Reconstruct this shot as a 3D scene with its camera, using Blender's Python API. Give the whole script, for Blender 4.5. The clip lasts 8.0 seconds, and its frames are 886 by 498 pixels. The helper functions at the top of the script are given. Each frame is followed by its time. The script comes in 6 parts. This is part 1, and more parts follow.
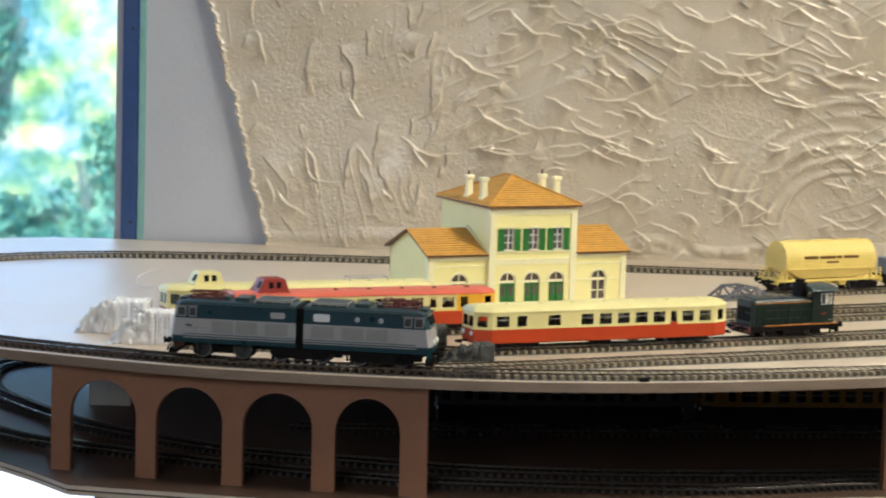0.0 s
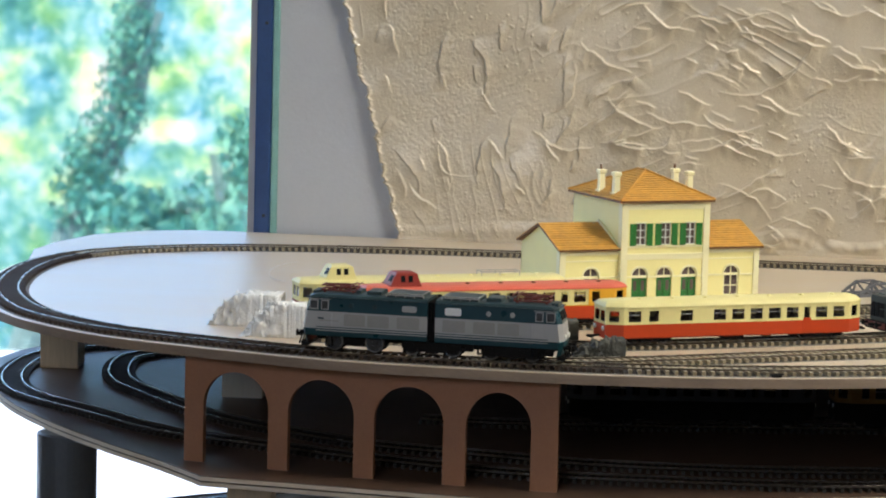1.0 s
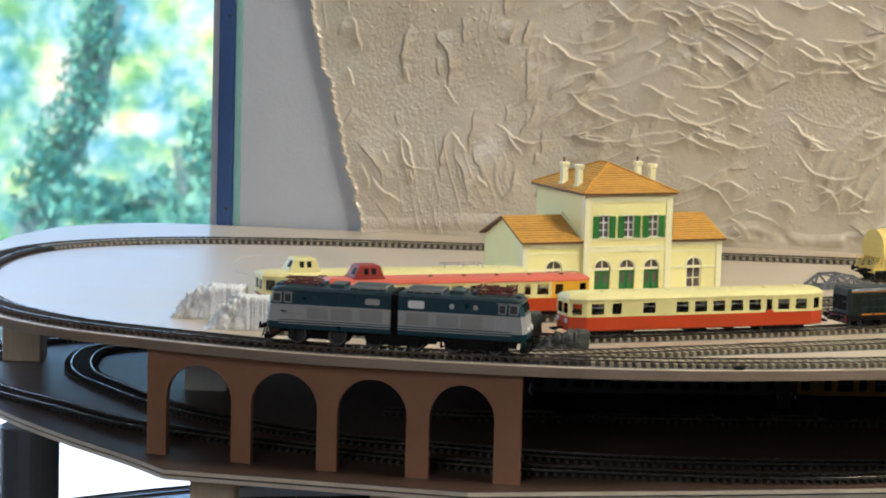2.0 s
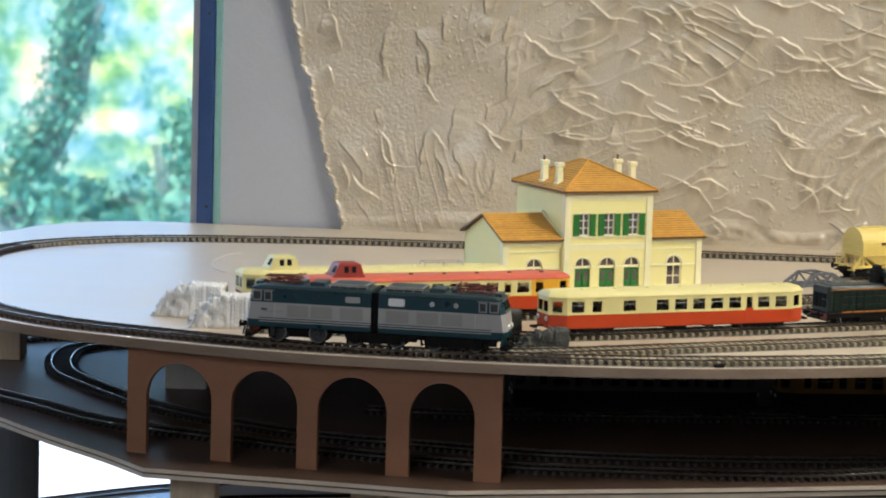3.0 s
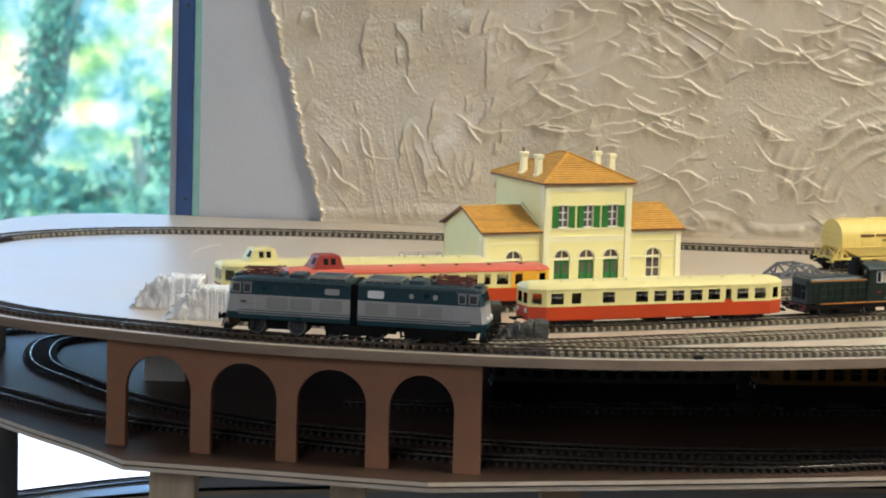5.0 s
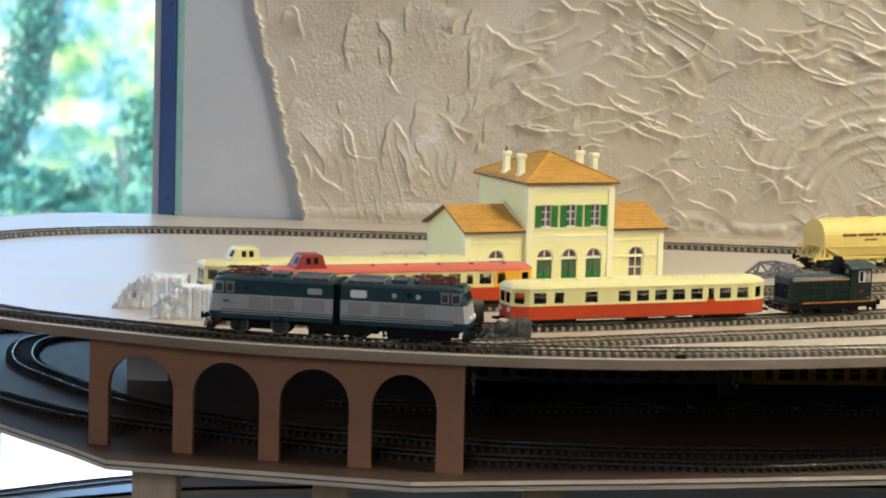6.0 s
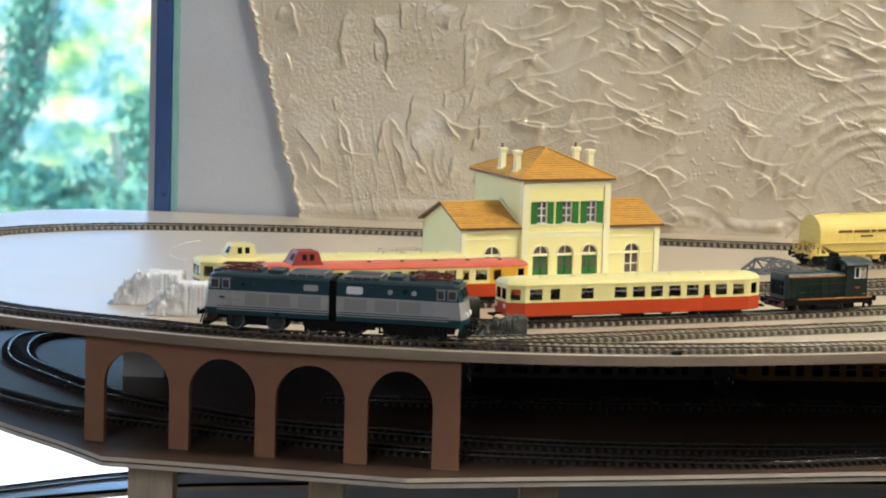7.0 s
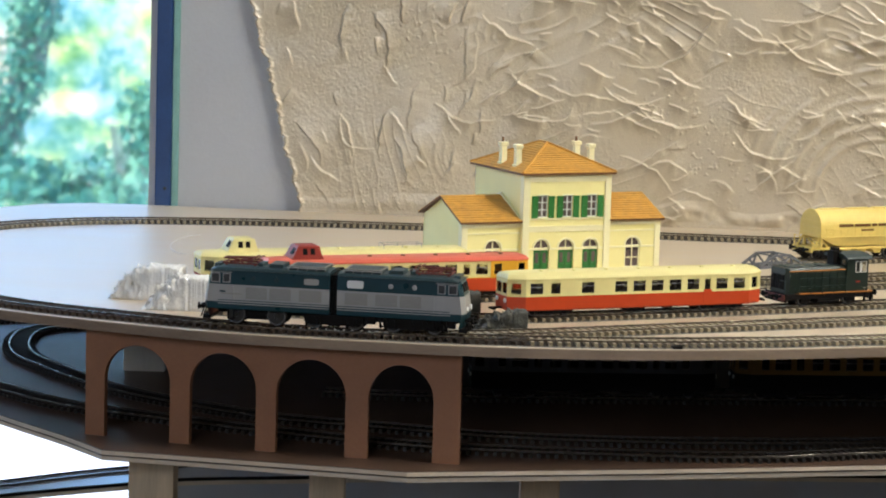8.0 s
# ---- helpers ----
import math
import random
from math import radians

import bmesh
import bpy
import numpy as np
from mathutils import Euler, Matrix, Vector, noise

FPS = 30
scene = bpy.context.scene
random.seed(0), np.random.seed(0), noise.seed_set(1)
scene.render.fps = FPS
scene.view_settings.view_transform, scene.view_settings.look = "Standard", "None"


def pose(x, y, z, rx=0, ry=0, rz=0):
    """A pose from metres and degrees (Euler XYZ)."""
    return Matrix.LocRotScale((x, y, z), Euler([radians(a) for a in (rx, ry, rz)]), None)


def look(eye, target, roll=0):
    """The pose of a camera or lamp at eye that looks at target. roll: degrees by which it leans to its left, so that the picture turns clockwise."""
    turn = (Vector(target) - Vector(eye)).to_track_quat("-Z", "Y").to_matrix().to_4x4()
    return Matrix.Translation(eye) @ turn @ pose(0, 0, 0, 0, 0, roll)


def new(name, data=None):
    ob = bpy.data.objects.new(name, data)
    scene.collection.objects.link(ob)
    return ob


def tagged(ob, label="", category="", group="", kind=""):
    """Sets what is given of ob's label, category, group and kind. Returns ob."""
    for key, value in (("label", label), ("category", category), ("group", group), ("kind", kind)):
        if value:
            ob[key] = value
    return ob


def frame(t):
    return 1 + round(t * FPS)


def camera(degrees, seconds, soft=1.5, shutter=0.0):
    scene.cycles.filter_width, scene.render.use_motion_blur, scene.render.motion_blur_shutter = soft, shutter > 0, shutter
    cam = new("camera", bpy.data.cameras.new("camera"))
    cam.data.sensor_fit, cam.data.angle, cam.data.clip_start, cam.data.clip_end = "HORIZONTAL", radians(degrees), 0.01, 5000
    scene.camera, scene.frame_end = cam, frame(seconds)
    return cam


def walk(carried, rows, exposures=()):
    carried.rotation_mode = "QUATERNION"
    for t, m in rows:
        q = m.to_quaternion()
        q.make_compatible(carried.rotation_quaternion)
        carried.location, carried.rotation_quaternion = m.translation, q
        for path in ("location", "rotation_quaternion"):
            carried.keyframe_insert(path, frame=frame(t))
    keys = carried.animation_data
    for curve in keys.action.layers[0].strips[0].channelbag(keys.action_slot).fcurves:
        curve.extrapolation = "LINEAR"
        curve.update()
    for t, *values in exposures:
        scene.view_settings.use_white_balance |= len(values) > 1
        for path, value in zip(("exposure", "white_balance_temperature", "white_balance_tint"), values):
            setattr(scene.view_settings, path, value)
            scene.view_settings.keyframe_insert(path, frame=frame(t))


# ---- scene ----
# ---- camera ----
cam = camera(19.77, 8.0, soft=2.0, shutter=0.5)
PATH = [
    (0, pose(0.0, 0.0, 1.40, 83.5117, -1.6512, -0.4856)),
    (0.5, pose(0.0, 0.0, 1.40, 83.3846, -1.5922, 0.9795)),
    (1, pose(0.0, 0.0, 1.40, 83.2988, -1.5471, 2.4925)),
    (1.5, pose(0.0, 0.0, 1.40, 83.2415, -1.6035, 2.0068)),
    (1.7, pose(0.0, 0.0, 1.40, 83.1976, -1.6035, 1.8355)),
    (2.8, pose(0.0, 0.0, 1.40, 83.1300, -1.6378, 1.3164)),
    (3, pose(0.0, 0.0, 1.40, 83.1230, -1.6378, 1.2165)),
    (3.5, pose(0.0, 0.0, 1.40, 83.0680, -1.6374, 1.1382)),
    (4, pose(0.0, 0.0, 1.40, 83.0306, -1.6205, 1.1181)),
    (4.5, pose(0.0, 0.0, 1.40, 83.0135, -1.6525, 1.0034)),
    (4.7, pose(0.0, 0.0, 1.40, 82.9810, -1.6525, 0.9041)),
    (5.8, pose(0.0, 0.0, 1.40, 82.9423, -1.7221, 0.4267)),
    (6, pose(0.0, 0.0, 1.40, 82.9538, -1.7221, 0.3669)),
    (6.5, pose(0.0, 0.0, 1.40, 82.9408, -1.7059, 0.2112)),
    (7, pose(0.0, 0.0, 1.40, 82.8749, -1.7189, 0.2745)),
    (7.5, pose(0.0, 0.0, 1.40, 82.7985, -1.7104, 0.2689)),
    (8, pose(0.0, 0.0, 1.40, 82.7426, -1.7032, 0.2877)),
]

walk(cam, PATH, [(0, 2.00), (1.0, 1.88), (1.5, 1.88), (3.5, 1.90), (4.5, 1.92), (6.5, 1.99), (8, 1.99)])

# ---- light ----
world = bpy.data.worlds.new("daylight")
scene.world = world
world.use_nodes = True
wn = world.node_tree
sky = wn.nodes.new("ShaderNodeTexSky")
sky.sky_type, sky.sun_disc = "NISHITA", False
sky.sun_elevation, sky.sun_rotation = radians(48), radians(-130)
sky.ozone_density, sky.dust_density = 8.0, 0.2
wn.links.new(sky.outputs[0], wn.nodes["Background"].inputs[0])
wn.nodes["Background"].inputs[1].default_value = 0.15

sun = new("sun", bpy.data.lights.new("sun", "SUN"))
sun.data.energy, sun.data.angle, sun.data.color = 2.0, radians(0.5), (1.0, 0.95, 0.86)
sun.matrix_world = look((-3.0, -2.5, 4.3), (0, 0, 0))


# the back wall stands a little askew: its own frame of reference
WALL = Matrix.Translation((0.05, 2.612, 0)) @ Matrix.Rotation(radians(-6.0), 4, "Z") @ Matrix.Translation((-0.05, -2.612, 0))


def window_light(name, eye, target, sx, sy, watts, color):
    lamp = new(name, bpy.data.lights.new(name, "AREA"))
    lamp.data.shape, lamp.data.size, lamp.data.size_y = "RECTANGLE", sx, sy
    lamp.data.energy, lamp.data.color = watts, color
    lamp.matrix_world = look(eye, target)
    return lamp


window_light("garden_window_light", WALL @ Vector((-1.24, 2.60, 1.70)), WALL @ Vector((-0.6, 1.0, 0.95)), 1.22, 0.95, 3.8, (0.52, 0.70, 1.0))
# the side and room lamps are added; no source is seen there
window_light("side_window_light", (1.36, 1.56, 2.60), (0.10, 2.30, 1.15), 0.80, 0.75, 14.5, (1.0, 0.95, 0.83))
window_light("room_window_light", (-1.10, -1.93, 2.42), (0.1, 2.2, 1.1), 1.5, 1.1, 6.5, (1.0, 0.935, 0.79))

# ---- materials ----
DECK = 1.10          # top of the upper layout board
LOWER = 1.010        # top of the lower layout board
BASE = 0.920         # top of the third board
RAIL = 0.0045        # rail head over its board


def mat(name, color, rough=0.6, metal=0.0, var=0.12, scale=60.0, bump=0.0, bscale=300.0, spec=0.5, coat=0.0, coat_rough=0.2,
        dark=None, stretch=(1, 1, 1), obj_var=0.0, coat_ior=1.5):
    """A surface with two scales of colour variation, uneven gloss and a fine relief."""
    m = bpy.data.materials.new(name)
    m.use_nodes = True
    nt = m.node_tree
    p = nt.nodes["Principled BSDF"]
    p.inputs["Metallic"].default_value = metal
    p.inputs["Specular IOR Level"].default_value = spec
    p.inputs["Coat Weight"].default_value = coat
    p.inputs["Coat Roughness"].default_value = coat_rough
    p.inputs["Coat IOR"].default_value = coat_ior
    co = nt.nodes.new("ShaderNodeTexCoord")
    mp = nt.nodes.new("ShaderNodeMapping")
    mp.inputs["Scale"].default_value = stretch
    nt.links.new(co.outputs["Object"], mp.inputs[0])
    big = nt.nodes.new("ShaderNodeTexNoise")
    big.inputs["Scale"].default_value, big.inputs["Detail"].default_value = scale, 4
    nt.links.new(mp.outputs[0], big.inputs["Vector"])
    fine = nt.nodes.new("ShaderNodeTexNoise")
    fine.inputs["Scale"].default_value, fine.inputs["Detail"].default_value = bscale, 5
    nt.links.new(mp.outputs[0], fine.inputs["Vector"])
    add = nt.nodes.new("ShaderNodeMath")
    add.operation = "MULTIPLY_ADD"
    add.inputs[1].default_value, add.inputs[2].default_value = 0.35, 0.0
    nt.links.new(fine.outputs["Fac"], add.inputs[0])
    tot = nt.nodes.new("ShaderNodeMath")
    tot.operation = "MULTIPLY_ADD"
    tot.inputs[1].default_value = 0.65
    nt.links.new(big.outputs["Fac"], tot.inputs[0])
    nt.links.new(add.outputs[0], tot.inputs[2])
    fac = tot.outputs[0]
    if obj_var:
        info = nt.nodes.new("ShaderNodeObjectInfo")
        mix = nt.nodes.new("ShaderNodeMath")
        mix.operation = "MULTIPLY_ADD"
        mix.inputs[1].default_value = obj_var
        nt.links.new(info.outputs["Random"], mix.inputs[0])
        nt.links.new(fac, mix.inputs[2])
        fac = mix.outputs[0]
    ramp = nt.nodes.new("ShaderNodeValToRGB")
    lo = dark if dark else tuple(c * (1 - var) for c in color)
    hi = tuple(min(1.0, c * (1 + var)) for c in color)
    ramp.color_ramp.elements[0].position, ramp.color_ramp.elements[1].position = 0.3, 0.7
    ramp.color_ramp.elements[0].color, ramp.color_ramp.elements[1].color = (*lo, 1), (*hi, 1)
    nt.links.new(fac, ramp.inputs[0])
    nt.links.new(ramp.outputs[0], p.inputs["Base Color"])
    rr = nt.nodes.new("ShaderNodeMapRange")
    rr.inputs["To Min"].default_value, rr.inputs["To Max"].default_value = max(0.02, rough - 0.08), min(1, rough + 0.08)
    nt.links.new(big.outputs["Fac"], rr.inputs[0])
    nt.links.new(rr.outputs[0], p.inputs["Roughness"])
    if coat:
        smear = nt.nodes.new("ShaderNodeMapRange")
        smear.inputs["From Min"].default_value, smear.inputs["From Max"].default_value = 0.3, 0.7
        smear.inputs["To Min"].default_value, smear.inputs["To Max"].default_value = coat_rough - 0.08, coat_rough + 0.10
        nt.links.new(tot.outputs[0], smear.inputs[0])
        nt.links.new(smear.outputs[0], p.inputs["Coat Roughness"])
    if bump:
        b = nt.nodes.new("ShaderNodeBump")
        b.inputs["Strength"].default_value, b.inputs["Distance"].default_value = 1.0, bump
        nt.links.new(fine.outputs["Fac"], b.inputs["Height"])
        nt.links.new(b.outputs[0], p.inputs["Normal"])
    return m


def glass_mat(name, color=(1, 1, 1), rough=0.02, tint=0.9):
    m = bpy.data.materials.new(name)
    m.use_nodes = True
    nt = m.node_tree
    nt.nodes.remove(nt.nodes["Principled BSDF"])
    tr, gl, mx, fr = (nt.nodes.new("ShaderNodeBsdf" + k) if k in ("Transparent", "Glossy") else nt.nodes.new("ShaderNode" + k)
                      for k in ("Transparent", "Glossy", "MixShader", "Fresnel"))
    tr.inputs[0].default_value = (*[c * tint for c in color], 1)
    gl.inputs["Roughness"].default_value = rough
    fr.inputs[0].default_value = 1.45
    nt.links.new(fr.outputs[0], mx.inputs[0])
    nt.links.new(tr.outputs[0], mx.inputs[1])
    nt.links.new(gl.outputs[0], mx.inputs[2])
    nt.links.new(mx.outputs[0], nt.nodes["Material Output"].inputs[0])
    return m


def old_pane_mat():
    """Slightly uneven old window glass, which softens what lies far behind it."""
    m = bpy.data.materials.new("old_window_glass")
    m.use_nodes = True
    p = m.node_tree.nodes["Principled BSDF"]
    p.inputs["Base Color"].default_value = (0.985, 1.0, 0.995, 1)
    p.inputs["Transmission Weight"].default_value = 1.0
    p.inputs["Roughness"].default_value = 0.034
    p.inputs["IOR"].default_value = 1.45
    return m


M = {
    "board": mat("pale_plywood", (0.56, 0.45, 0.318), 0.50, var=0.08, scale=9, bump=0.00004, bscale=140, coat=1.0, stretch=(1, 3, 1), coat_rough=0.42, coat_ior=1.75),
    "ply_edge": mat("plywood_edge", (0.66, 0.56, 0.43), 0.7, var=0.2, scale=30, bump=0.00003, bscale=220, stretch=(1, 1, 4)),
    # the same plywood edge in a darker tone, for the upper board
    "dark_edge": mat("dark_plywood_edge", (0.27, 0.195, 0.135), 0.7, var=0.22, scale=30, bump=0.00003, bscale=220, stretch=(1, 1, 4)),
    "lower": mat("brown_hardboard", (0.085, 0.050, 0.034), 0.42, var=0.18, scale=12, bump=0.0002, bscale=160, spec=0.5),
    # bluish white base puts part of the sky's reflection into colour
    "gloss_board": mat("glossy_pale_board", (0.72, 0.75, 0.82), 0.16, var=0.08, scale=9),
    "cab_glass": mat("reflecting_cab_glass", (0.075, 0.075, 0.08), 0.08, var=0.3, scale=120, spec=0.9),
    "mdf": mat("reddish_fibreboard", (0.31, 0.142, 0.072), 0.72, var=0.13, scale=30, bump=0.0002, bscale=400),
    "pine": mat("pine_block", (0.58, 0.45, 0.30), 0.65, var=0.2, scale=25, bump=0.0003, bscale=120, stretch=(6, 6, 0.6)),
    "pale_block": mat("planed_white_wood", (0.74, 0.69, 0.60), 0.6, var=0.08, scale=25, bump=0.0002, bscale=120, stretch=(6, 6, 0.6)),
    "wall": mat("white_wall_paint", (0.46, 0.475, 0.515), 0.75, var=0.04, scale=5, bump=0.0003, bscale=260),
    # room and floor colours are kept dark to cut bounce light
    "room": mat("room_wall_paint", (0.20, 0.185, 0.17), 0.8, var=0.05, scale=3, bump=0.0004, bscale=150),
    "floor": mat("stone_floor_tile", (0.09, 0.075, 0.065), 0.4, var=0.15, scale=4, bump=0.0003, bscale=40),
    "plaster": mat("beige_plaster", (0.53, 0.452, 0.332), 0.34, var=0.07, scale=14, bump=0.00020, bscale=650, spec=0.7, coat=0.65, coat_rough=0.27),
    "blue": mat("blue_window_paint", (0.018, 0.055, 0.17), 0.35, var=0.2, scale=30),
    "seal": mat("pale_green_seal", (0.20, 0.40, 0.38), 0.5, var=0.1),
    "rail": mat("nickel_rail", (0.34, 0.31, 0.255), 0.28, metal=1.0, var=0.25, scale=90),
    "dark_rail": mat("dull_rail", (0.42, 0.38, 0.33), 0.25, metal=1.0, var=0.3, scale=90),
    "sleeper": mat("tan_plastic_sleeper", (0.30, 0.25, 0.165), 0.36, var=0.2, scale=150, obj_var=0.25),
    "brown_sleeper": mat("brown_plastic_sleeper", (0.040, 0.028, 0.021), 0.7, var=0.25, scale=150, obj_var=0.25, spec=0.2),
    # dark plastic, blackened further for the shade under the upper board
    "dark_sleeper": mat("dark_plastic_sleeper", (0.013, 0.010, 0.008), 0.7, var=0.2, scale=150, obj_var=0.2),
    "ballast": mat("grey_track_bed", (0.17, 0.158, 0.14), 0.9, var=0.35, scale=420, bump=0.0008, bscale=900),
    "gap": mat("track_shade", (0.028, 0.021, 0.016), 0.8, var=0.3, scale=300),
    "rail_side": mat("tarnished_rail_side", (0.075, 0.055, 0.038), 0.6, metal=0.3, var=0.3, scale=90),
    "rim": mat("bright_wheel_tyre", (0.22, 0.215, 0.21), 0.35, metal=0.2, var=0.15, scale=200),
    "black": mat("black_plastic", (0.007, 0.006, 0.006), 0.65, var=0.3, scale=200, spec=0.12),
    "steel": mat("wheel_steel", (0.03, 0.028, 0.026), 0.45, metal=0.3, var=0.2, scale=200),
    "tube": mat("dark_steel_tube", (0.12, 0.13, 0.14), 0.38, metal=0.6, var=0.15, scale=15),
    "glassy": glass_mat("vehicle_glazing", (0.9, 0.9, 0.86), 0.05, 0.95),
    "pane": old_pane_mat(),
    "inside": mat("dark_vehicle_inside", (0.12, 0.085, 0.075), 0.7, var=0.3, scale=90),
    "cream": mat("cream_plastic", (0.74, 0.66, 0.285), 0.52, var=0.04, scale=60),
    "red": mat("vermilion_plastic", (0.50, 0.050, 0.007), 0.42, var=0.08, scale=60),
    "deep_red": mat("deep_red_plastic", (0.27, 0.022, 0.010), 0.55, var=0.08, scale=60),
    "coral": mat("coral_red_roof", (0.66, 0.13, 0.075), 0.40, var=0.06, scale=60),
    "yellow": mat("golden_yellow_plastic", (0.80, 0.42, 0.03), 0.42, var=0.05, scale=60),
    "teal": mat("dark_teal_paint", (0.004, 0.040, 0.052), 0.30, var=0.12, scale=80),
    "pale_grey": mat("pale_grey_paint", (0.38, 0.37, 0.355), 0.40, var=0.06, scale=80),
    "vent": mat("grey_louvre", (0.30, 0.29, 0.262), 0.5, var=0.06, scale=80),
    "roof_grey": mat("blue_grey_roof", (0.014, 0.036, 0.042), 0.45, var=0.15, scale=80),
    "panto": mat("maroon_metal", (0.14, 0.028, 0.020), 0.5, var=0.3, scale=150),
    "white": mat("white_plastic", (0.80, 0.80, 0.78), 0.45, var=0.04),
    "green": mat("dark_green_paint", (0.005, 0.016, 0.011), 0.38, var=0.2, scale=90),
    "cab_green": mat("grey_green_roof", (0.014, 0.032, 0.030), 0.45, var=0.2, scale=90),
    "rust": mat("amber_plastic", (0.30, 0.155, 0.015), 0.5, var=0.15),
    "orange": mat("orange_stripe", (0.42, 0.16, 0.03), 0.45, var=0.1),
    "hopper": mat("yellow_wagon_plastic", (0.78, 0.60, 0.17), 0.42, var=0.06, scale=60),
    "hopper_dark": mat("brown_lettering", (0.16, 0.07, 0.015), 0.6, var=0.1),
    "bridge": mat("grey_bridge_plastic", (0.13, 0.135, 0.15), 0.5, var=0.15, scale=100),
    "house": mat("cream_house_plastic", (0.86, 0.785, 0.345), 0.55, var=0.03, scale=50, bump=0.0001, bscale=900),
    "trim": mat("ivory_trim_plastic", (0.86, 0.81, 0.50), 0.5, var=0.03),
    "tiles": mat("ochre_tile_plastic", (0.53, 0.275, 0.050), 0.55, var=0.22, scale=160, obj_var=0.12),
    "eave": mat("brown_eave", (0.16, 0.07, 0.025), 0.6, var=0.2),
    "shutter": mat("green_shutter_plastic", (0.022, 0.17, 0.03), 0.45, var=0.08),
    "plaster_white": mat("white_casting_plaster", (0.78, 0.77, 0.74), 0.85, var=0.06, scale=70, bump=0.0008, bscale=420),
    "rock_grey": mat("grey_painted_rock", (0.080, 0.079, 0.066), 0.8, var=0.35, scale=120, bump=0.0008, bscale=500),
    "wire": mat("thin_pale_wire", (0.72, 0.68, 0.64), 0.5, metal=0.0),
}

# ---- mesh helpers ----


def mesh_of(name, bm, material):
    me = bpy.data.meshes.new(name)
    bmesh.ops.recalc_face_normals(bm, faces=bm.faces)
    bm.to_mesh(me)
    bm.free()
    me.materials.append(material)
    return me


def part(name, bm, material, parent=None, label="", smooth=False):
    """Links a bmesh as one mesh object, under a thing or under a part."""
    ob = new(name, mesh_of(name, bm, material))
    if smooth:
        for poly in ob.data.polygons:
            poly.use_smooth = True
    if parent:
        ob.parent = parent
    return tagged(ob, label)


def thing(name, label, category, m=None, group="", kind=""):
    ob = new(name)
    ob.empty_display_size = 0.02
    if m is not None:
        ob.matrix_world = m
    return tagged(ob, label, category, group, kind)


def box(bm, x0, x1, y0, y1, z0, z1, bevel=0.0):
    v = [bm.verts.new((x, y, z)) for z in (z0, z1) for x, y in ((x0, y0), (x1, y0), (x1, y1), (x0, y1))]
    fs = [bm.faces.new([v[i] for i in f]) for f in ((3, 2, 1, 0), (4, 5, 6, 7), (0, 1, 5, 4), (1, 2, 6, 5), (2, 3, 7, 6), (3, 0, 4, 7))]
    if bevel:
        edges = {e for f in fs for e in f.edges}
        bmesh.ops.bevel(bm, geom=list(edges), offset=bevel, segments=2, affect="EDGES", profile=0.5)
    return bm


def boxes(*dims, bevel=0.0):
    bm = bmesh.new()
    for d in dims:
        box(bm, *d, bevel=bevel)
    return bm


def beam(bm, a, b, w, h=None):
    """A square bar from a to b."""
    a, b = Vector(a), Vector(b)
    h = h or w
    d = (b - a).normalized()
    up = Vector((0, 0, 1)) if abs(d.z) < 0.95 else Vector((1, 0, 0))
    s = d.cross(up).normalized()
    u = s.cross(d)
    r = [[bm.verts.new(p + s * (i * w / 2) + u * (j * h / 2)) for i, j in ((-1, -1), (1, -1), (1, 1), (-1, 1))] for p in (a, b)]
    for k in range(4):
        bm.faces.new((r[0][k], r[0][(k + 1) % 4], r[1][(k + 1) % 4], r[1][k]))
    bm.faces.new(r[0][::-1])
    bm.faces.new(r[1])
    return bm


def lathe(bm, prof, m=None, n=20):
    """Turns (radius, height) pairs round the z axis and closes the ends."""
    m = m or Matrix()
    rings = [[bm.verts.new(m @ Vector((r * math.cos(2 * math.pi * k / n), r * math.sin(2 * math.pi * k / n), z))) for k in range(n)] for r, z in prof]
    for a, b in zip(rings, rings[1:]):
        for k in range(n):
            bm.faces.new((a[k], a[(k + 1) % n], b[(k + 1) % n], b[k]))
    bm.faces.new(rings[0][::-1])
    bm.faces.new(rings[-1])
    return bm


def loft(bm, loops, cap=True):
    rings = [[bm.verts.new(p) for p in lp] for lp in loops]
    n = len(rings[0])
    for a, b in zip(rings, rings[1:]):
        for k in range(n):
            bm.faces.new((a[k], a[(k + 1) % n], b[(k + 1) % n], b[k]))
    if cap:
        bm.faces.new(rings[0][::-1])
        bm.faces.new(rings[-1])
    return bm


def prism(bm, pts, z0, z1):
    return loft(bm, [[(x, y, z0) for x, y in pts], [(x, y, z1) for x, y in pts]])


def panel(bm, p0, p1, z0, z1, th, holes=()):
    """An upright wall from p0 to p1 with real openings (start, end, bottom, top) along it; it thickens to its left."""
    p0, p1 = Vector(p0), Vector(p1)
    d = (p1 - p0)
    length = d.length
    d.normalize()
    nrm = Vector((-d.y, d.x))

    def slab(a, b, za, zb):
        if b - a < 1e-6 or zb - za < 1e-6:
            return
        q = [p0 + d * a, p0 + d * b, p0 + d * b + nrm * th, p0 + d * a + nrm * th]
        prism(bm, [(v.x, v.y) for v in q], za, zb)

    at = 0.0
    for a, b, za, zb in sorted(holes):
        slab(at, a, z0, z1)
        slab(a, b, z0, za)
        slab(a, b, zb, z1)
        at = b
    slab(at, length, z0, z1)
    bmesh.ops.remove_doubles(bm, verts=bm.verts, dist=1e-6)
    return bm


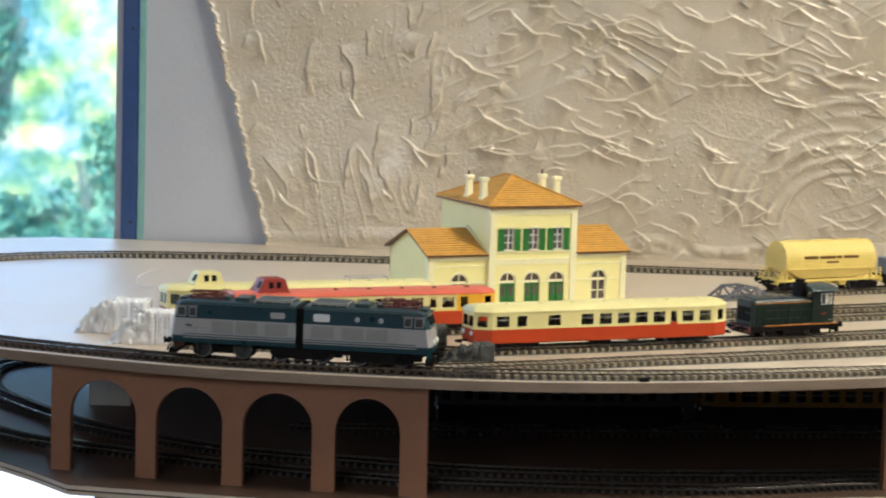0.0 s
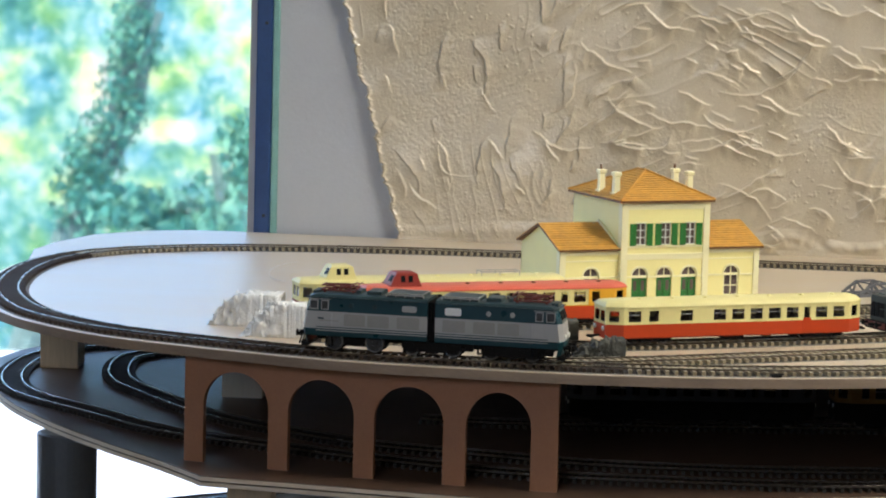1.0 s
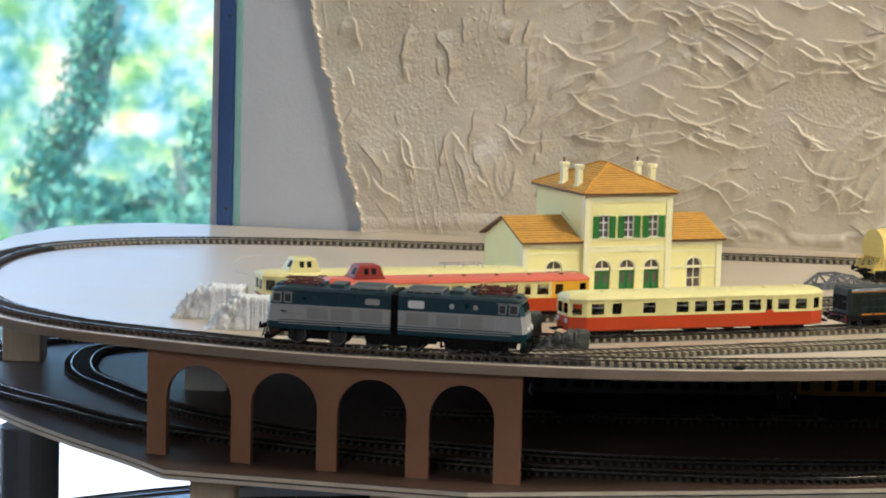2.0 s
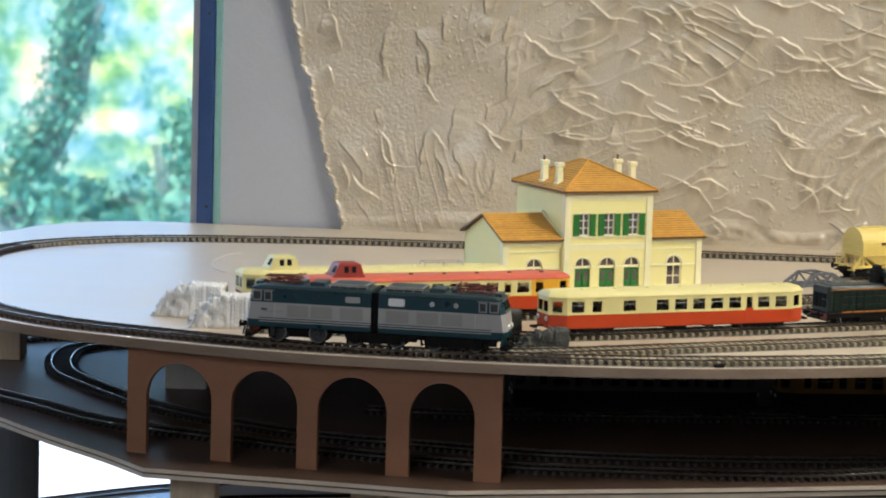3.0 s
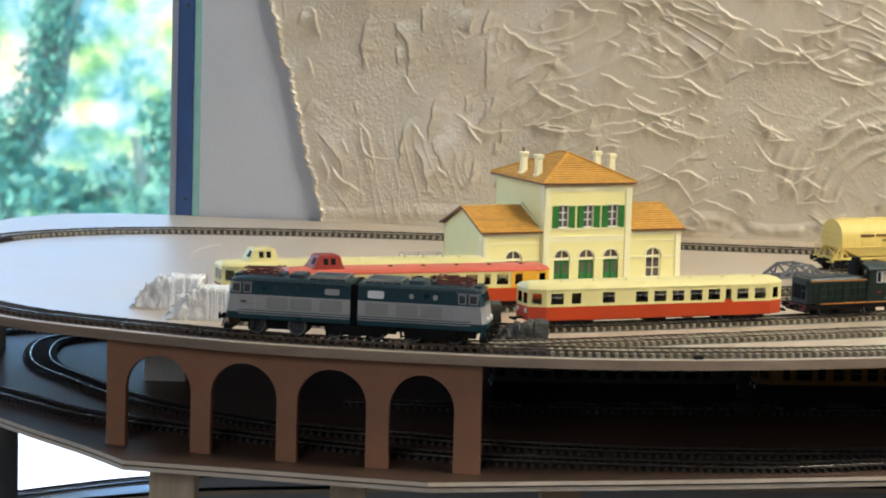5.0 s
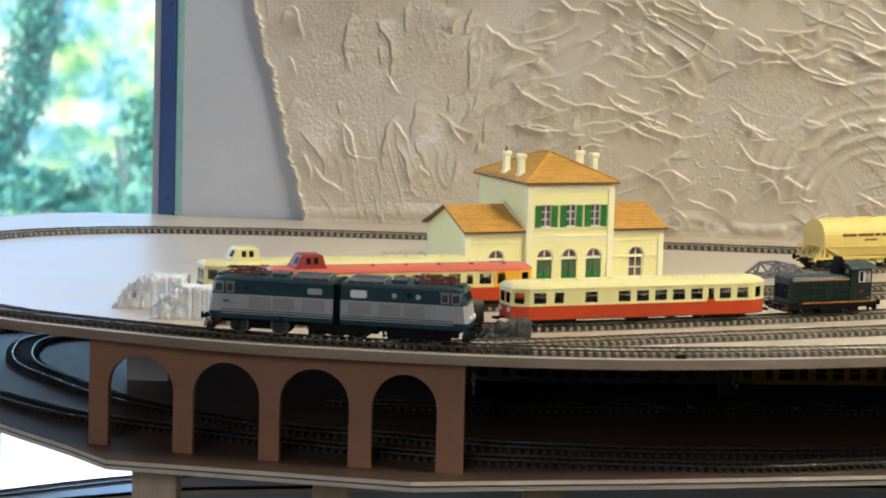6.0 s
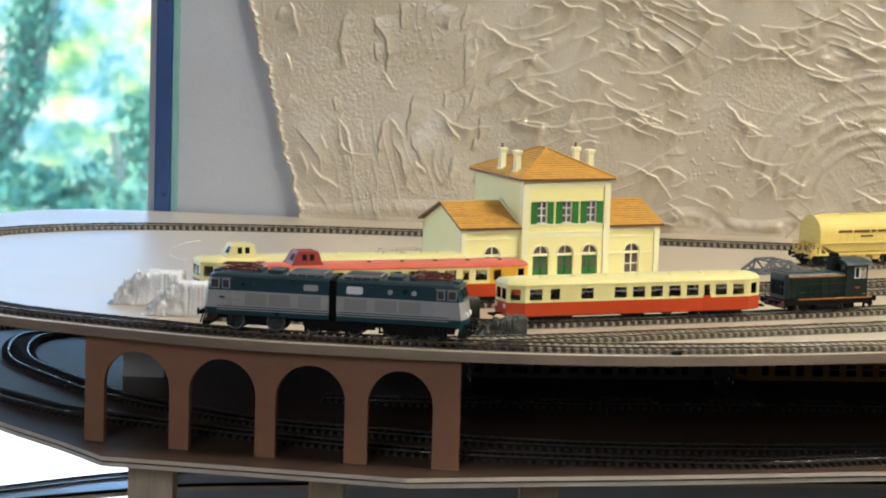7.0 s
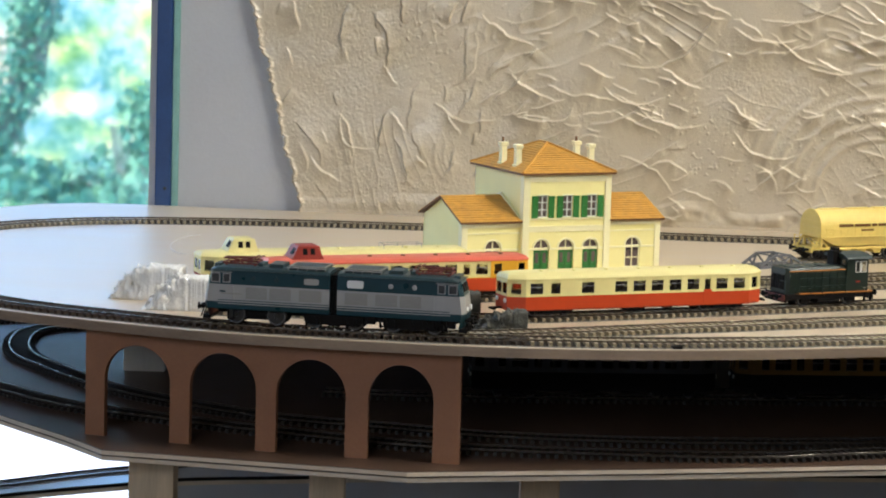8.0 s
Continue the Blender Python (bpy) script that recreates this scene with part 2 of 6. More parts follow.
def spline(pts, step=0.004):
    """Points at even steps on a smooth line through pts."""
    p = [Vector((*q, 0)) for q in pts]
    p = [p[0] * 2 - p[1]] + p + [p[-1] * 2 - p[-2]]
    dense = []
    for i in range(1, len(p) - 2):
        a, b, c, d = p[i - 1:i + 3]
        n = 40
        for k in range(n):
            t = k / n
            dense.append(0.5 * ((2 * b) + (c - a) * t + (2 * a - 5 * b + 4 * c - d) * t * t + (3 * b - a - 3 * c + d) * t ** 3))
    dense.append(p[-2])
    out, left = [dense[0]], step
    for a, b in zip(dense, dense[1:]):
        seg = (b - a).length
        at = 0.0
        while seg - at >= left:
            at += left
            left = step
            out.append(a.lerp(b, at / seg))
        left -= seg - at
    return out


def normals(line):
    out = []
    for i in range(len(line)):
        d = (line[min(i + 1, len(line) - 1)] - line[max(i - 1, 0)]).normalized()
        out.append(Vector((-d.y, d.x, 0)))
    return out


def sweep(bm, line, section, z):
    """Carries a closed section of (sideways, up) pairs along a flat line."""
    nn = normals(line)
    loops = [[tuple(p + n * o + Vector((0, 0, z + h))) for o, h in section] for p, n in zip(line, nn)]
    return loft(bm, loops)

# ---- the room ----


def structure(name, bm, material, label, category):
    return tagged(part(name, bm, material), label, category, kind="structure")


# unseen floor and ceiling, dark so that little light bounces back
structure("floor", boxes((-2.6, 1.5, -2.2, 3.05, -0.1, 0.0)), M["floor"], "grey-beige stone tile floor of the room", "floor")
structure("ceiling", boxes((-2.6, 1.5, -2.2, 3.05, 3.1, 3.2)), M["room"], "unseen dark ceiling over the room", "ceiling")
bm = bmesh.new()
panel(bm, (-2.5, 2.6175), (1.4, 2.6175), 0.0, 3.1, 0.1025, [(0.55, 2.183, 0.04, 2.2)])
structure("wall_north", bm, M["wall"], "pale grey-white painted wall beside the window", "wall").matrix_world = WALL
# south and east openings are added to hold the unseen lamps
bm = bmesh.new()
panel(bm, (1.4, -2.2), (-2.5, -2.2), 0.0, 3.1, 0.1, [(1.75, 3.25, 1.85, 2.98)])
structure("wall_south", bm, M["room"], "unseen dark wall with an added window opening", "wall")
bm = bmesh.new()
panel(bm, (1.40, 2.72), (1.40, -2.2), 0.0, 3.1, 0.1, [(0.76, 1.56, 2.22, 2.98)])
structure("wall_east", bm, M["room"], "unseen dark side wall with an added square opening", "wall")
structure("wall_west", boxes((-2.6, -2.5, -2.2, 3.05, 0, 3.1)), M["room"], "unseen dark side wall of the room", "wall")

# unseen side window, added behind its lamp
win = thing("window_2", "added square side window of frosted glass, out of view", "window", kind="structure")
part("pane", boxes((1.44, 1.446, 1.16, 1.96, 2.22, 2.98)), M["pane"], win)
win = thing("window_1", "tall glazed window with a dark blue painted frame", "window", kind="structure")
win.matrix_world = WALL
part("window_frame", boxes((-0.3095, -0.2925, 2.6120, 2.700, 0.04, 2.2), bevel=0.002), M["blue"], win, "dark blue painted upright")
part("glazing_bead", boxes((-0.3175, -0.3095, 2.6210, 2.690, 0.04, 2.2), bevel=0.0015), M["blue"], win, "stepped blue bead round the glass")
part("window_frame", boxes((-1.95, -1.91, 2.612, 2.700, 0.04, 2.2), bevel=0.002), M["blue"], win)
part("window_frame", boxes((-1.91, -0.3175, 2.612, 2.700, 2.16, 2.2), bevel=0.002), M["blue"], win)
part("window_frame", boxes((-1.91, -0.3175, 2.612, 2.700, 0.04, 0.08), bevel=0.002), M["blue"], win)
part("seal", boxes((-0.2922, -0.2850, 2.6135, 2.6172, 0.04, 2.2), bevel=0.001), M["seal"], win, "pale green sealing strip")
for zs in (1.118, 1.320):
    b = bmesh.new()
    lathe(b, [(0.0018, 0), (0.0018, 0.0010), (0.0010, 0.0014)], pose(-0.2985, 2.612, zs, 90), 10)
    part("screw", b, M["steel"], win)
pane = part("pane", boxes((-1.91, -0.3175, 2.672, 2.676, 0.08, 2.16)), M["pane"], win)
pane.visible_shadow = False

# ---- outside the window ----


def make_ground():
    """A pale terrace by the house that falls away to lower land."""
    prof = [(-400.0, -0.12), (-20.0, -0.12), (2.0, -0.12), (7.0, -0.12), (9.5, -0.16), (11.0, -0.6), (14.0, -2.2), (20.0, -4.5), (40.0, -6.0), (400.0, -6.0)]
    bm = bmesh.new()
    cols = [[bm.verts.new((x, y, z)) for y, z in prof] for x in (-300, -60, -12, -4, 0, 4, 12, 60, 300)]
    for a, b in zip(cols, cols[1:]):
        for k in range(len(prof) - 1):
            bm.faces.new((a[k], b[k], b[k + 1], a[k + 1]))
    structure("ground", bm, mat("pale_terrace", (0.84, 0.83, 0.80), 0.85, var=0.05, scale=1.2, bump=0.004, bscale=20), "pale sunlit terrace falling away to a garden", "ground")


make_ground()


def foliage_backdrop():
    """Glowing sheet of far trees: soft green and turquoise blotches, painted haze, blown-out light."""
    m = bpy.data.materials.new("glowing_foliage")
    m.use_nodes = True
    nt = m.node_tree
    nt.nodes.remove(nt.nodes["Principled BSDF"])
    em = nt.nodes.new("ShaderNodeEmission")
    co = nt.nodes.new("ShaderNodeTexCoord")
    big = nt.nodes.new("ShaderNodeTexNoise")
    big.inputs["Scale"].default_value, big.inputs["Detail"].default_value = 0.9, 3
    small = nt.nodes.new("ShaderNodeTexNoise")
    small.inputs["Scale"].default_value, small.inputs["Detail"].default_value, small.inputs["Roughness"].default_value = 6.0, 8, 0.70
    for n in (big, small):
        nt.links.new(co.outputs["Object"], n.inputs["Vector"])
    mx = nt.nodes.new("ShaderNodeMath")
    mx.operation = "MULTIPLY_ADD"
    mx.inputs[1].default_value = 0.62
    nt.links.new(small.outputs["Fac"], mx.inputs[0])
    h = nt.nodes.new("ShaderNodeMath")
    h.operation = "MULTIPLY"
    h.inputs[1].default_value = 0.42
    nt.links.new(big.outputs["Fac"], h.inputs[0])
    nt.links.new(h.outputs[0], mx.inputs[2])
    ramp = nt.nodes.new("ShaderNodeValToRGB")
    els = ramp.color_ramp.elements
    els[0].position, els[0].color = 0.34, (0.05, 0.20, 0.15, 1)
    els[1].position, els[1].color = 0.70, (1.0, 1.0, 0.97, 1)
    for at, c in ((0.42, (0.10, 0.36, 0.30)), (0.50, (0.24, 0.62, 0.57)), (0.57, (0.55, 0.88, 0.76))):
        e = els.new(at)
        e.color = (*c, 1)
    # two blown-out white patches painted into the glow
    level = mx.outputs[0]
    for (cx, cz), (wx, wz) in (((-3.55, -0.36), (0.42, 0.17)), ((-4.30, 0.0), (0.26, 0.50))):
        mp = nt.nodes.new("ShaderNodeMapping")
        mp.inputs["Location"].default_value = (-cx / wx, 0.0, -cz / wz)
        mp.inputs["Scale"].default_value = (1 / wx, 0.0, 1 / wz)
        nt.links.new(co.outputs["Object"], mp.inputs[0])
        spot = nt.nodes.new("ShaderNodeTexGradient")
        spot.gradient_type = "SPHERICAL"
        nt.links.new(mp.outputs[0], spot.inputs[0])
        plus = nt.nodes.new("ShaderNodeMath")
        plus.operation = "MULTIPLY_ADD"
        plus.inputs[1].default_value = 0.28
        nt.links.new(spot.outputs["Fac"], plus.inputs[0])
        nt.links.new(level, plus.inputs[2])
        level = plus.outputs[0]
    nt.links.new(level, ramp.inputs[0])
    hue = nt.nodes.new("ShaderNodeTexNoise")
    hue.inputs["Scale"].default_value, hue.inputs["Detail"].default_value = 2.6, 4
    nt.links.new(co.outputs["Object"], hue.inputs["Vector"])
    tint = nt.nodes.new("ShaderNodeValToRGB")
    te = tint.color_ramp.elements
    te[0].position, te[0].color = 0.36, (0.72, 0.86, 1.25, 1)
    te[1].position, te[1].color = 0.66, (1.30, 1.08, 0.55, 1)
    mid = te.new(0.50)
    mid.color = (1, 1, 1, 1)
    nt.links.new(hue.outputs["Fac"], tint.inputs[0])
    mul = nt.nodes.new("ShaderNodeMixRGB")
    mul.blend_type = "MULTIPLY"
    mul.inputs[0].default_value = 1.0
    nt.links.new(ramp.outputs[0], mul.inputs[1])
    nt.links.new(tint.outputs[0], mul.inputs[2])
    # round dapples of light painted between the leaves
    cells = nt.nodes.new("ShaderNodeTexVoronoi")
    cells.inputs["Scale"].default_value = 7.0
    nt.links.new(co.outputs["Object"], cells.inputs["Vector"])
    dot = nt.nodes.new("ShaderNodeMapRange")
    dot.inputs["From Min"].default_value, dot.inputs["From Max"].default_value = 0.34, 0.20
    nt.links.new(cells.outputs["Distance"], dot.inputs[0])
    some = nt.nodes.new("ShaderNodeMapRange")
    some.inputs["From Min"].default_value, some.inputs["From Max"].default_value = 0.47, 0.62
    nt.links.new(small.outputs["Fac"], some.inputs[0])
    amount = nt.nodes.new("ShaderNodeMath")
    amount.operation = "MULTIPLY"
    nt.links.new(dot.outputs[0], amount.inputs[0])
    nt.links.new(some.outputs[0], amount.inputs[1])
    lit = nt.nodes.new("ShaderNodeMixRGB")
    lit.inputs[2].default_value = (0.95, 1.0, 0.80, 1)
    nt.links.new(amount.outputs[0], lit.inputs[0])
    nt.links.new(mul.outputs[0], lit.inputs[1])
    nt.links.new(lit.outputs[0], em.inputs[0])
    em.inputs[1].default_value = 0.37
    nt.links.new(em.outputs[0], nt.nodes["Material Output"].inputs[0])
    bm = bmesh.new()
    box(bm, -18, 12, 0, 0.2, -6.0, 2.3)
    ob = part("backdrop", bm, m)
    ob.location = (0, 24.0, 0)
    return tagged(ob, "glowing sheet painted as blurred woodland far behind the window", "backdrop", kind="structure")


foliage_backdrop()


def leaf_mat(name, dark, mid, light):
    m = bpy.data.materials.new(name)
    m.use_nodes = True
    nt = m.node_tree
    p = nt.nodes["Principled BSDF"]
    p.inputs["Roughness"].default_value = 0.55
    p.inputs["Transmission Weight"].default_value = 0.0
    geo = nt.nodes.new("ShaderNodeNewGeometry")
    ramp = nt.nodes.new("ShaderNodeValToRGB")
    els = ramp.color_ramp.elements
    els[0].color, els[1].color = (*dark, 1), (*light, 1)
    e = els.new(0.55)
    e.color = (*mid, 1)
    nt.links.new(geo.outputs["Random Per Island"], ramp.inputs[0])
    nt.links.new(ramp.outputs[0], p.inputs["Base Color"])
    return m


LEAF = leaf_mat("sunlit_leaf", (0.04, 0.19, 0.14), (0.07, 0.26, 0.18), (0.18, 0.38, 0.22))
BARK = mat("ivy_bark", (0.13, 0.19, 0.16), 0.9, var=0.4, scale=6, bump=0.02, bscale=25)


def leaves(bm, rnd, centre, radius, count, size):
    """Scatters small folded leaves through a lump."""
    for _ in range(count):
        d = Vector((rnd.gauss(0, 1), rnd.gauss(0, 1), rnd.gauss(0, 1))).normalized() * rnd.random() ** 0.4
        c = Vector(centre) + Vector((d.x * radius[0], d.y * radius[1], d.z * radius[2]))
        m = Matrix.Translation(c) @ Euler((rnd.uniform(0, 6), rnd.uniform(0, 6), rnd.uniform(0, 6))).to_matrix().to_4x4()
        k = size * rnd.uniform(0.6, 1.4)
        a, b, t, u = (bm.verts.new(m @ Vector(v)) for v in ((-k, 0, 0), (0, -k * 0.55, 0.15 * k), (k, 0, 0), (0, k * 0.55, 0.15 * k)))
        bm.faces.new((a, b, t))
        bm.faces.new((a, t, u))


def garden_tree():
    rnd = random.Random(11)
    ob = thing("tree", "leaning ivy-clad tree with loose green foliage", "tree")
    spine = [(-3.05, 13.0, -2.2), (-2.62, 13.0, -0.6), (-2.40, 13.0, 0.0), (-2.32, 13.0, 0.22), (-2.19, 13.0, 0.50), (-2.13, 13.0, 0.82), (-2.10, 13.05, 1.4), (-2.15, 13.1, 3.0), (-2.2, 13.1, 5.0)]
    rad = [0.16, 0.13, 0.10, 0.095, 0.09, 0.085, 0.08, 0.06, 0.03]
    bm = bmesh.new()
    loft(bm, [[(x + r * math.cos(t) * (1 + 0.2 * noise.noise(Vector((t, z * 3, 0)))), y + r * math.sin(t), z) for t in np.linspace(0, 2 * math.pi, 13)[:-1]] for (x, y, z), r in zip(spine, rad)])
    part("trunk", bm, BARK, ob)
    for (x, y, z), (dx, dy, dz) in (((-2.15, 13.1, 3.0), (-0.75, 0.1, 1.4)), ((-2.15, 13.1, 3.2), (0.8, 0.0, 1.5)), ((-2.19, 13, 0.5), (0.20, -0.1, 0.55)), ((-2.17, 13.1, 3.9), (-0.5, 0, 1.2))):
        bm = bmesh.new()
        beam(bm, (x, y, z), (x + dx * 0.5, y + dy, z + dz * 0.45), 0.06)
        beam(bm, (x + dx * 0.48, y + dy, z + dz * 0.42), (x + dx, y + dy, z + dz), 0.035)
        part("limb", bm, BARK, ob)
    bm = bmesh.new()
    for (x, y, z), r in zip(spine[2:], rad[2:]):
        leaves(bm, rnd, (x, y - 0.08, z + 0.08), (r * 1.75, 0.14, 0.24), 420, 0.026)
    for c, r, n in (((-2.95, 13.2, 4.6), (0.7, 0.5, 0.5), 500), ((-1.35, 13.2, 4.8), (0.7, 0.5, 0.5), 500), ((-2.2, 13.2, 5.4), (1.1, 0.7, 0.6), 800)):
        leaves(bm, rnd, c, r, n, 0.05)
    part("crown", bm, LEAF, ob)


def garden_bush(x, y, z, rx, rz, count, seed):
    rnd = random.Random(seed)
    ob = thing("bush", "dense dark green garden bush beyond the window", "bush", group="garden bushes")
    bm = bmesh.new()
    for k in range(5):
        a = rnd.uniform(-1, 1)
        beam(bm, (x + 0.1 * a, y, z - 0.9), (x + rx * 0.6 * a, y, z + rz * 0.2), 0.016)
    part("stem", bm, BARK, ob)
    bm = bmesh.new()
    for k in range(9):
        c = (x + rnd.uniform(-0.7, 0.7) * rx, y + rnd.uniform(-0.3, 0.3), z + rnd.uniform(-0.7, 0.55) * rz)
        leaves(bm, rnd, c, (rx * 0.42, 0.3, rz * 0.42), count // 9, 0.040)
    part("crown", bm, LEAF, ob)


garden_tree()
garden_bush(-1.78, 12.4, 0.06, 0.44, 0.24, 1900, 3)
garden_bush(-1.70, 14.5, 0.12, 0.45, 0.42, 900, 4)

# ---- the plaster backdrop board ----


def value_noise(x, y, seed):
    """Smooth noise in -1..1 on arrays."""
    xi, yi = np.floor(x).astype(int), np.floor(y).astype(int)
    xf, yf = x - xi, y - yi
    u, v = xf * xf * xf * (xf * (xf * 6 - 15) + 10), yf * yf * yf * (yf * (yf * 6 - 15) + 10)

    def h(i, j):
        k = (i * 374761393 + j * 668265263 + seed * 974711) & 0x7FFFFFFF
        k = ((k ^ (k >> 13)) * 1274126177) & 0x7FFFFFFF
        return ((k ^ (k >> 16)) & 0xFFFF) / 32767.5 - 1
    a, b, c, d = h(xi, yi), h(xi + 1, yi), h(xi, yi + 1), h(xi + 1, yi + 1)
    return (a * (1 - u) + b * u) * (1 - v) + (c * (1 - u) + d * u) * v


FANS = ((0.441, 1.131, 0.060, 0.172, 2.25, 0.85, 8, 0.0026), (-0.098, 1.180, 0.012, 0.052, 3.1, 0.85, 4, 0.0008),
        (0.060, 1.290, 0.014, 0.050, 2.9, 0.6, 4, 0.0006), (0.215, 1.330, 0.020, 0.075, 4.2, 0.6, 4, 0.0009), (0.020, 1.165, 0.010, 0.040, 3.3, 0.7, 3, 0.0008))


def grain(x, z, f, seed):
    """Noise turned two ways, so that no grid shows."""
    a, b = 0.6 + seed, 2.1 + 1.7 * seed
    return 0.6 * (value_noise(f * (x * math.cos(a) + z * math.sin(a)), f * (z * math.cos(a) - x * math.sin(a)), seed)
                  + value_noise(1.3 * f * (x * math.cos(b) + z * math.sin(b)), 1.3 * f * (z * math.cos(b) - x * math.sin(b)), seed + 100))


# the boldest trowel strokes: middle along the wall, height, direction and half length
STROKES = ((-0.162, 1.306, -1.28, 0.021), (-0.142, 1.174, -1.01, 0.029), (-0.104, 1.182, -1.28, 0.028), (-0.073, 1.185, -1.73, 0.030),
           (-0.047, 1.160, -1.26, 0.026), (-0.131, 1.142, -0.69, 0.022), (-0.068, 1.282, -1.32, 0.033), (-0.116, 1.292, -1.69, 0.026),
           (0.084, 1.233, -0.45, 0.035), (0.086, 1.203, -0.10, 0.025), (0.148, 1.256, -0.43, 0.020), (0.260, 1.327, -0.55, 0.026),
           (0.233, 1.272, 0.56, 0.057), (0.318, 1.293, -0.12, 0.036), (0.300, 1.218, -0.57, 0.028), (0.225, 1.203, -0.23, 0.037),
           (0.187, 1.225, -0.13, 0.033), (0.369, 1.291, 0.36, 0.022), (0.054, 1.291, -0.52, 0.034), (0.013, 1.201, -0.23, 0.034),
           (0.359, 1.315, 0.20, 0.046), (0.116, 1.331, -0.43, 0.032), (-0.002, 1.311, -1.87, 0.013), (0.234, 1.250, -0.49, 0.025))


def stroke(out, x, z, cx, cz, ang, length, amp, bend, steep, soft, flip):
    """Pushes one curved trowel ridge out of the sheet: steep on one side, running out on the other."""
    near = (np.abs(x - cx) < length + 0.06) & (np.abs(z - cz) < length + 0.06)
    if not near.any():
        return
    dx, dz = x[near] - cx, z[near] - cz
    s = dx * math.cos(ang) + dz * math.sin(ang)
    d = -dx * math.sin(ang) + dz * math.cos(ang) - bend * s * s
    d = (d + 0.0016 * value_noise(s * 70 + cx * 50, d * 40, 17) + 0.0005 * value_noise(s * 240 + cx * 50, d * 90, 20)) * flip
    taper = np.clip(1 - (s / length) ** 2, 0, 1) ** 1.2
    prof = np.where(d > 0, np.exp(-(d / steep) ** 2), np.exp(-np.abs(d) / soft))
    out[near] = out[near] + amp * taper * prof * (0.75 + 0.25 * value_noise(s * 140, d * 90, 18))


def plaster_height(x, z):
    """Trowelled plaster: low swells, sandy patches, fans of comb marks, and curved trowel strokes, steep on their upper side."""
    out = 0.0030 * grain(x, z, 8, 1) + 0.0010 * grain(x, z, 22, 2)
    sandy = np.clip(grain(x, z, 9, 9) * 1.8 + 0.35, 0.15, 1)
    out = out + sandy * (0.00007 * grain(x, z, 190, 7) + 0.00020 * grain(x, z, 430, 8))
    crumbs = np.clip(grain(x, z, 260, 15) - 0.42, 0, 1) * np.clip(grain(x, z, 12, 16) + 0.25, 0, 1)
    out = out + 0.0018 * crumbs
    # streaks drawn out by the trowel: hanging near the ragged edge, slanting further along
    side = np.clip((x + 0.06) / 0.12, 0, 1)
    for ang, weight, seed in ((1.85, 0.45 * (1 - side), 51), (-0.48, side, 52), (0.50, 0.6 * side, 53)):
        u = x * math.cos(ang) + z * math.sin(ang) + 0.010 * value_noise(x * 14, z * 14, seed + 9)
        v = z * math.cos(ang) - x * math.sin(ang) + 0.012 * value_noise(x * 17, z * 17, seed + 19)
        patch = np.clip(value_noise(x * 13, z * 13, seed + 29) * 1.6 + 0.25, 0, 1)
        out = out + 0.0015 * weight * patch * (1 - np.abs(value_noise(u * 24, v * 105, seed))) ** 4
    # fans of comb marks
    for cx, cz, r0, r1, ang, half, count, amp in FANS:
        r = np.hypot(x - cx, z - cz) * (1 + 0.035 * grain(x, z, 12, 81))
        t = np.abs((np.arctan2(z - cz, x - cx) - ang + math.pi) % (2 * math.pi) - math.pi)
        inside = np.clip((r - r0) / 0.006, 0, 1) * np.clip((r1 - r) / 0.006, 0, 1) * np.clip((half - t) / 0.25, 0, 1)
        saw = ((r - r0) / (r1 - r0) * count) % 1.0
        out = out + amp * inside * np.sin(math.pi * saw) ** 4 * np.clip(0.45 + 0.9 * grain(x, z, 11, 83), 0.08, 1)
    rnd = random.Random(8)
    for cx, cz, ang, length in STROKES:
        side = 1.0 if cx > -0.02 else 0.0
        stroke(out, x, z, cx, cz, ang, length, 0.0036 + 0.0016 * side, rnd.uniform(5, 11) if side else rnd.choice((-9, 9, 12)),
               rnd.uniform(0.0008, 0.0011), rnd.uniform(0.007, 0.013), 1 if side or rnd.random() < 0.5 else -1)
    for _ in range(330):
        cx, cz = rnd.uniform(-0.24, 0.60), rnd.uniform(1.10, 1.40)
        # strokes hang downwards near the ragged edge and sweep sideways further along
        side = min(1.0, max(0.0, (cx + 0.02) / 0.14))
        lean = rnd.choice((rnd.gauss(-0.50, 0.16), rnd.gauss(-0.40, 0.2), rnd.gauss(-0.45, 0.15), rnd.gauss(0.52, 0.15), rnd.gauss(0.0, 0.3)))
        ang = rnd.gauss(1.80, 0.35) * (1 - side) + lean * side
        if side < 0.5 and rnd.random() < 0.35:
            continue
        length, amp = rnd.uniform(0.006, 0.022), rnd.uniform(0.0011, 0.0034) * (1 + 0.25 * side)
        if rnd.random() < 0.22:
            length, amp = length * 1.8, amp * 1.15
        stroke(out, x, z, cx, cz, ang, length, amp, rnd.gauss(0, 9.0), rnd.uniform(0.0007, 0.0011), rnd.uniform(0.004, 0.012),
               1 if (rnd.random() < 0.9) == (math.cos(ang) > -0.2) else -1)
    return out


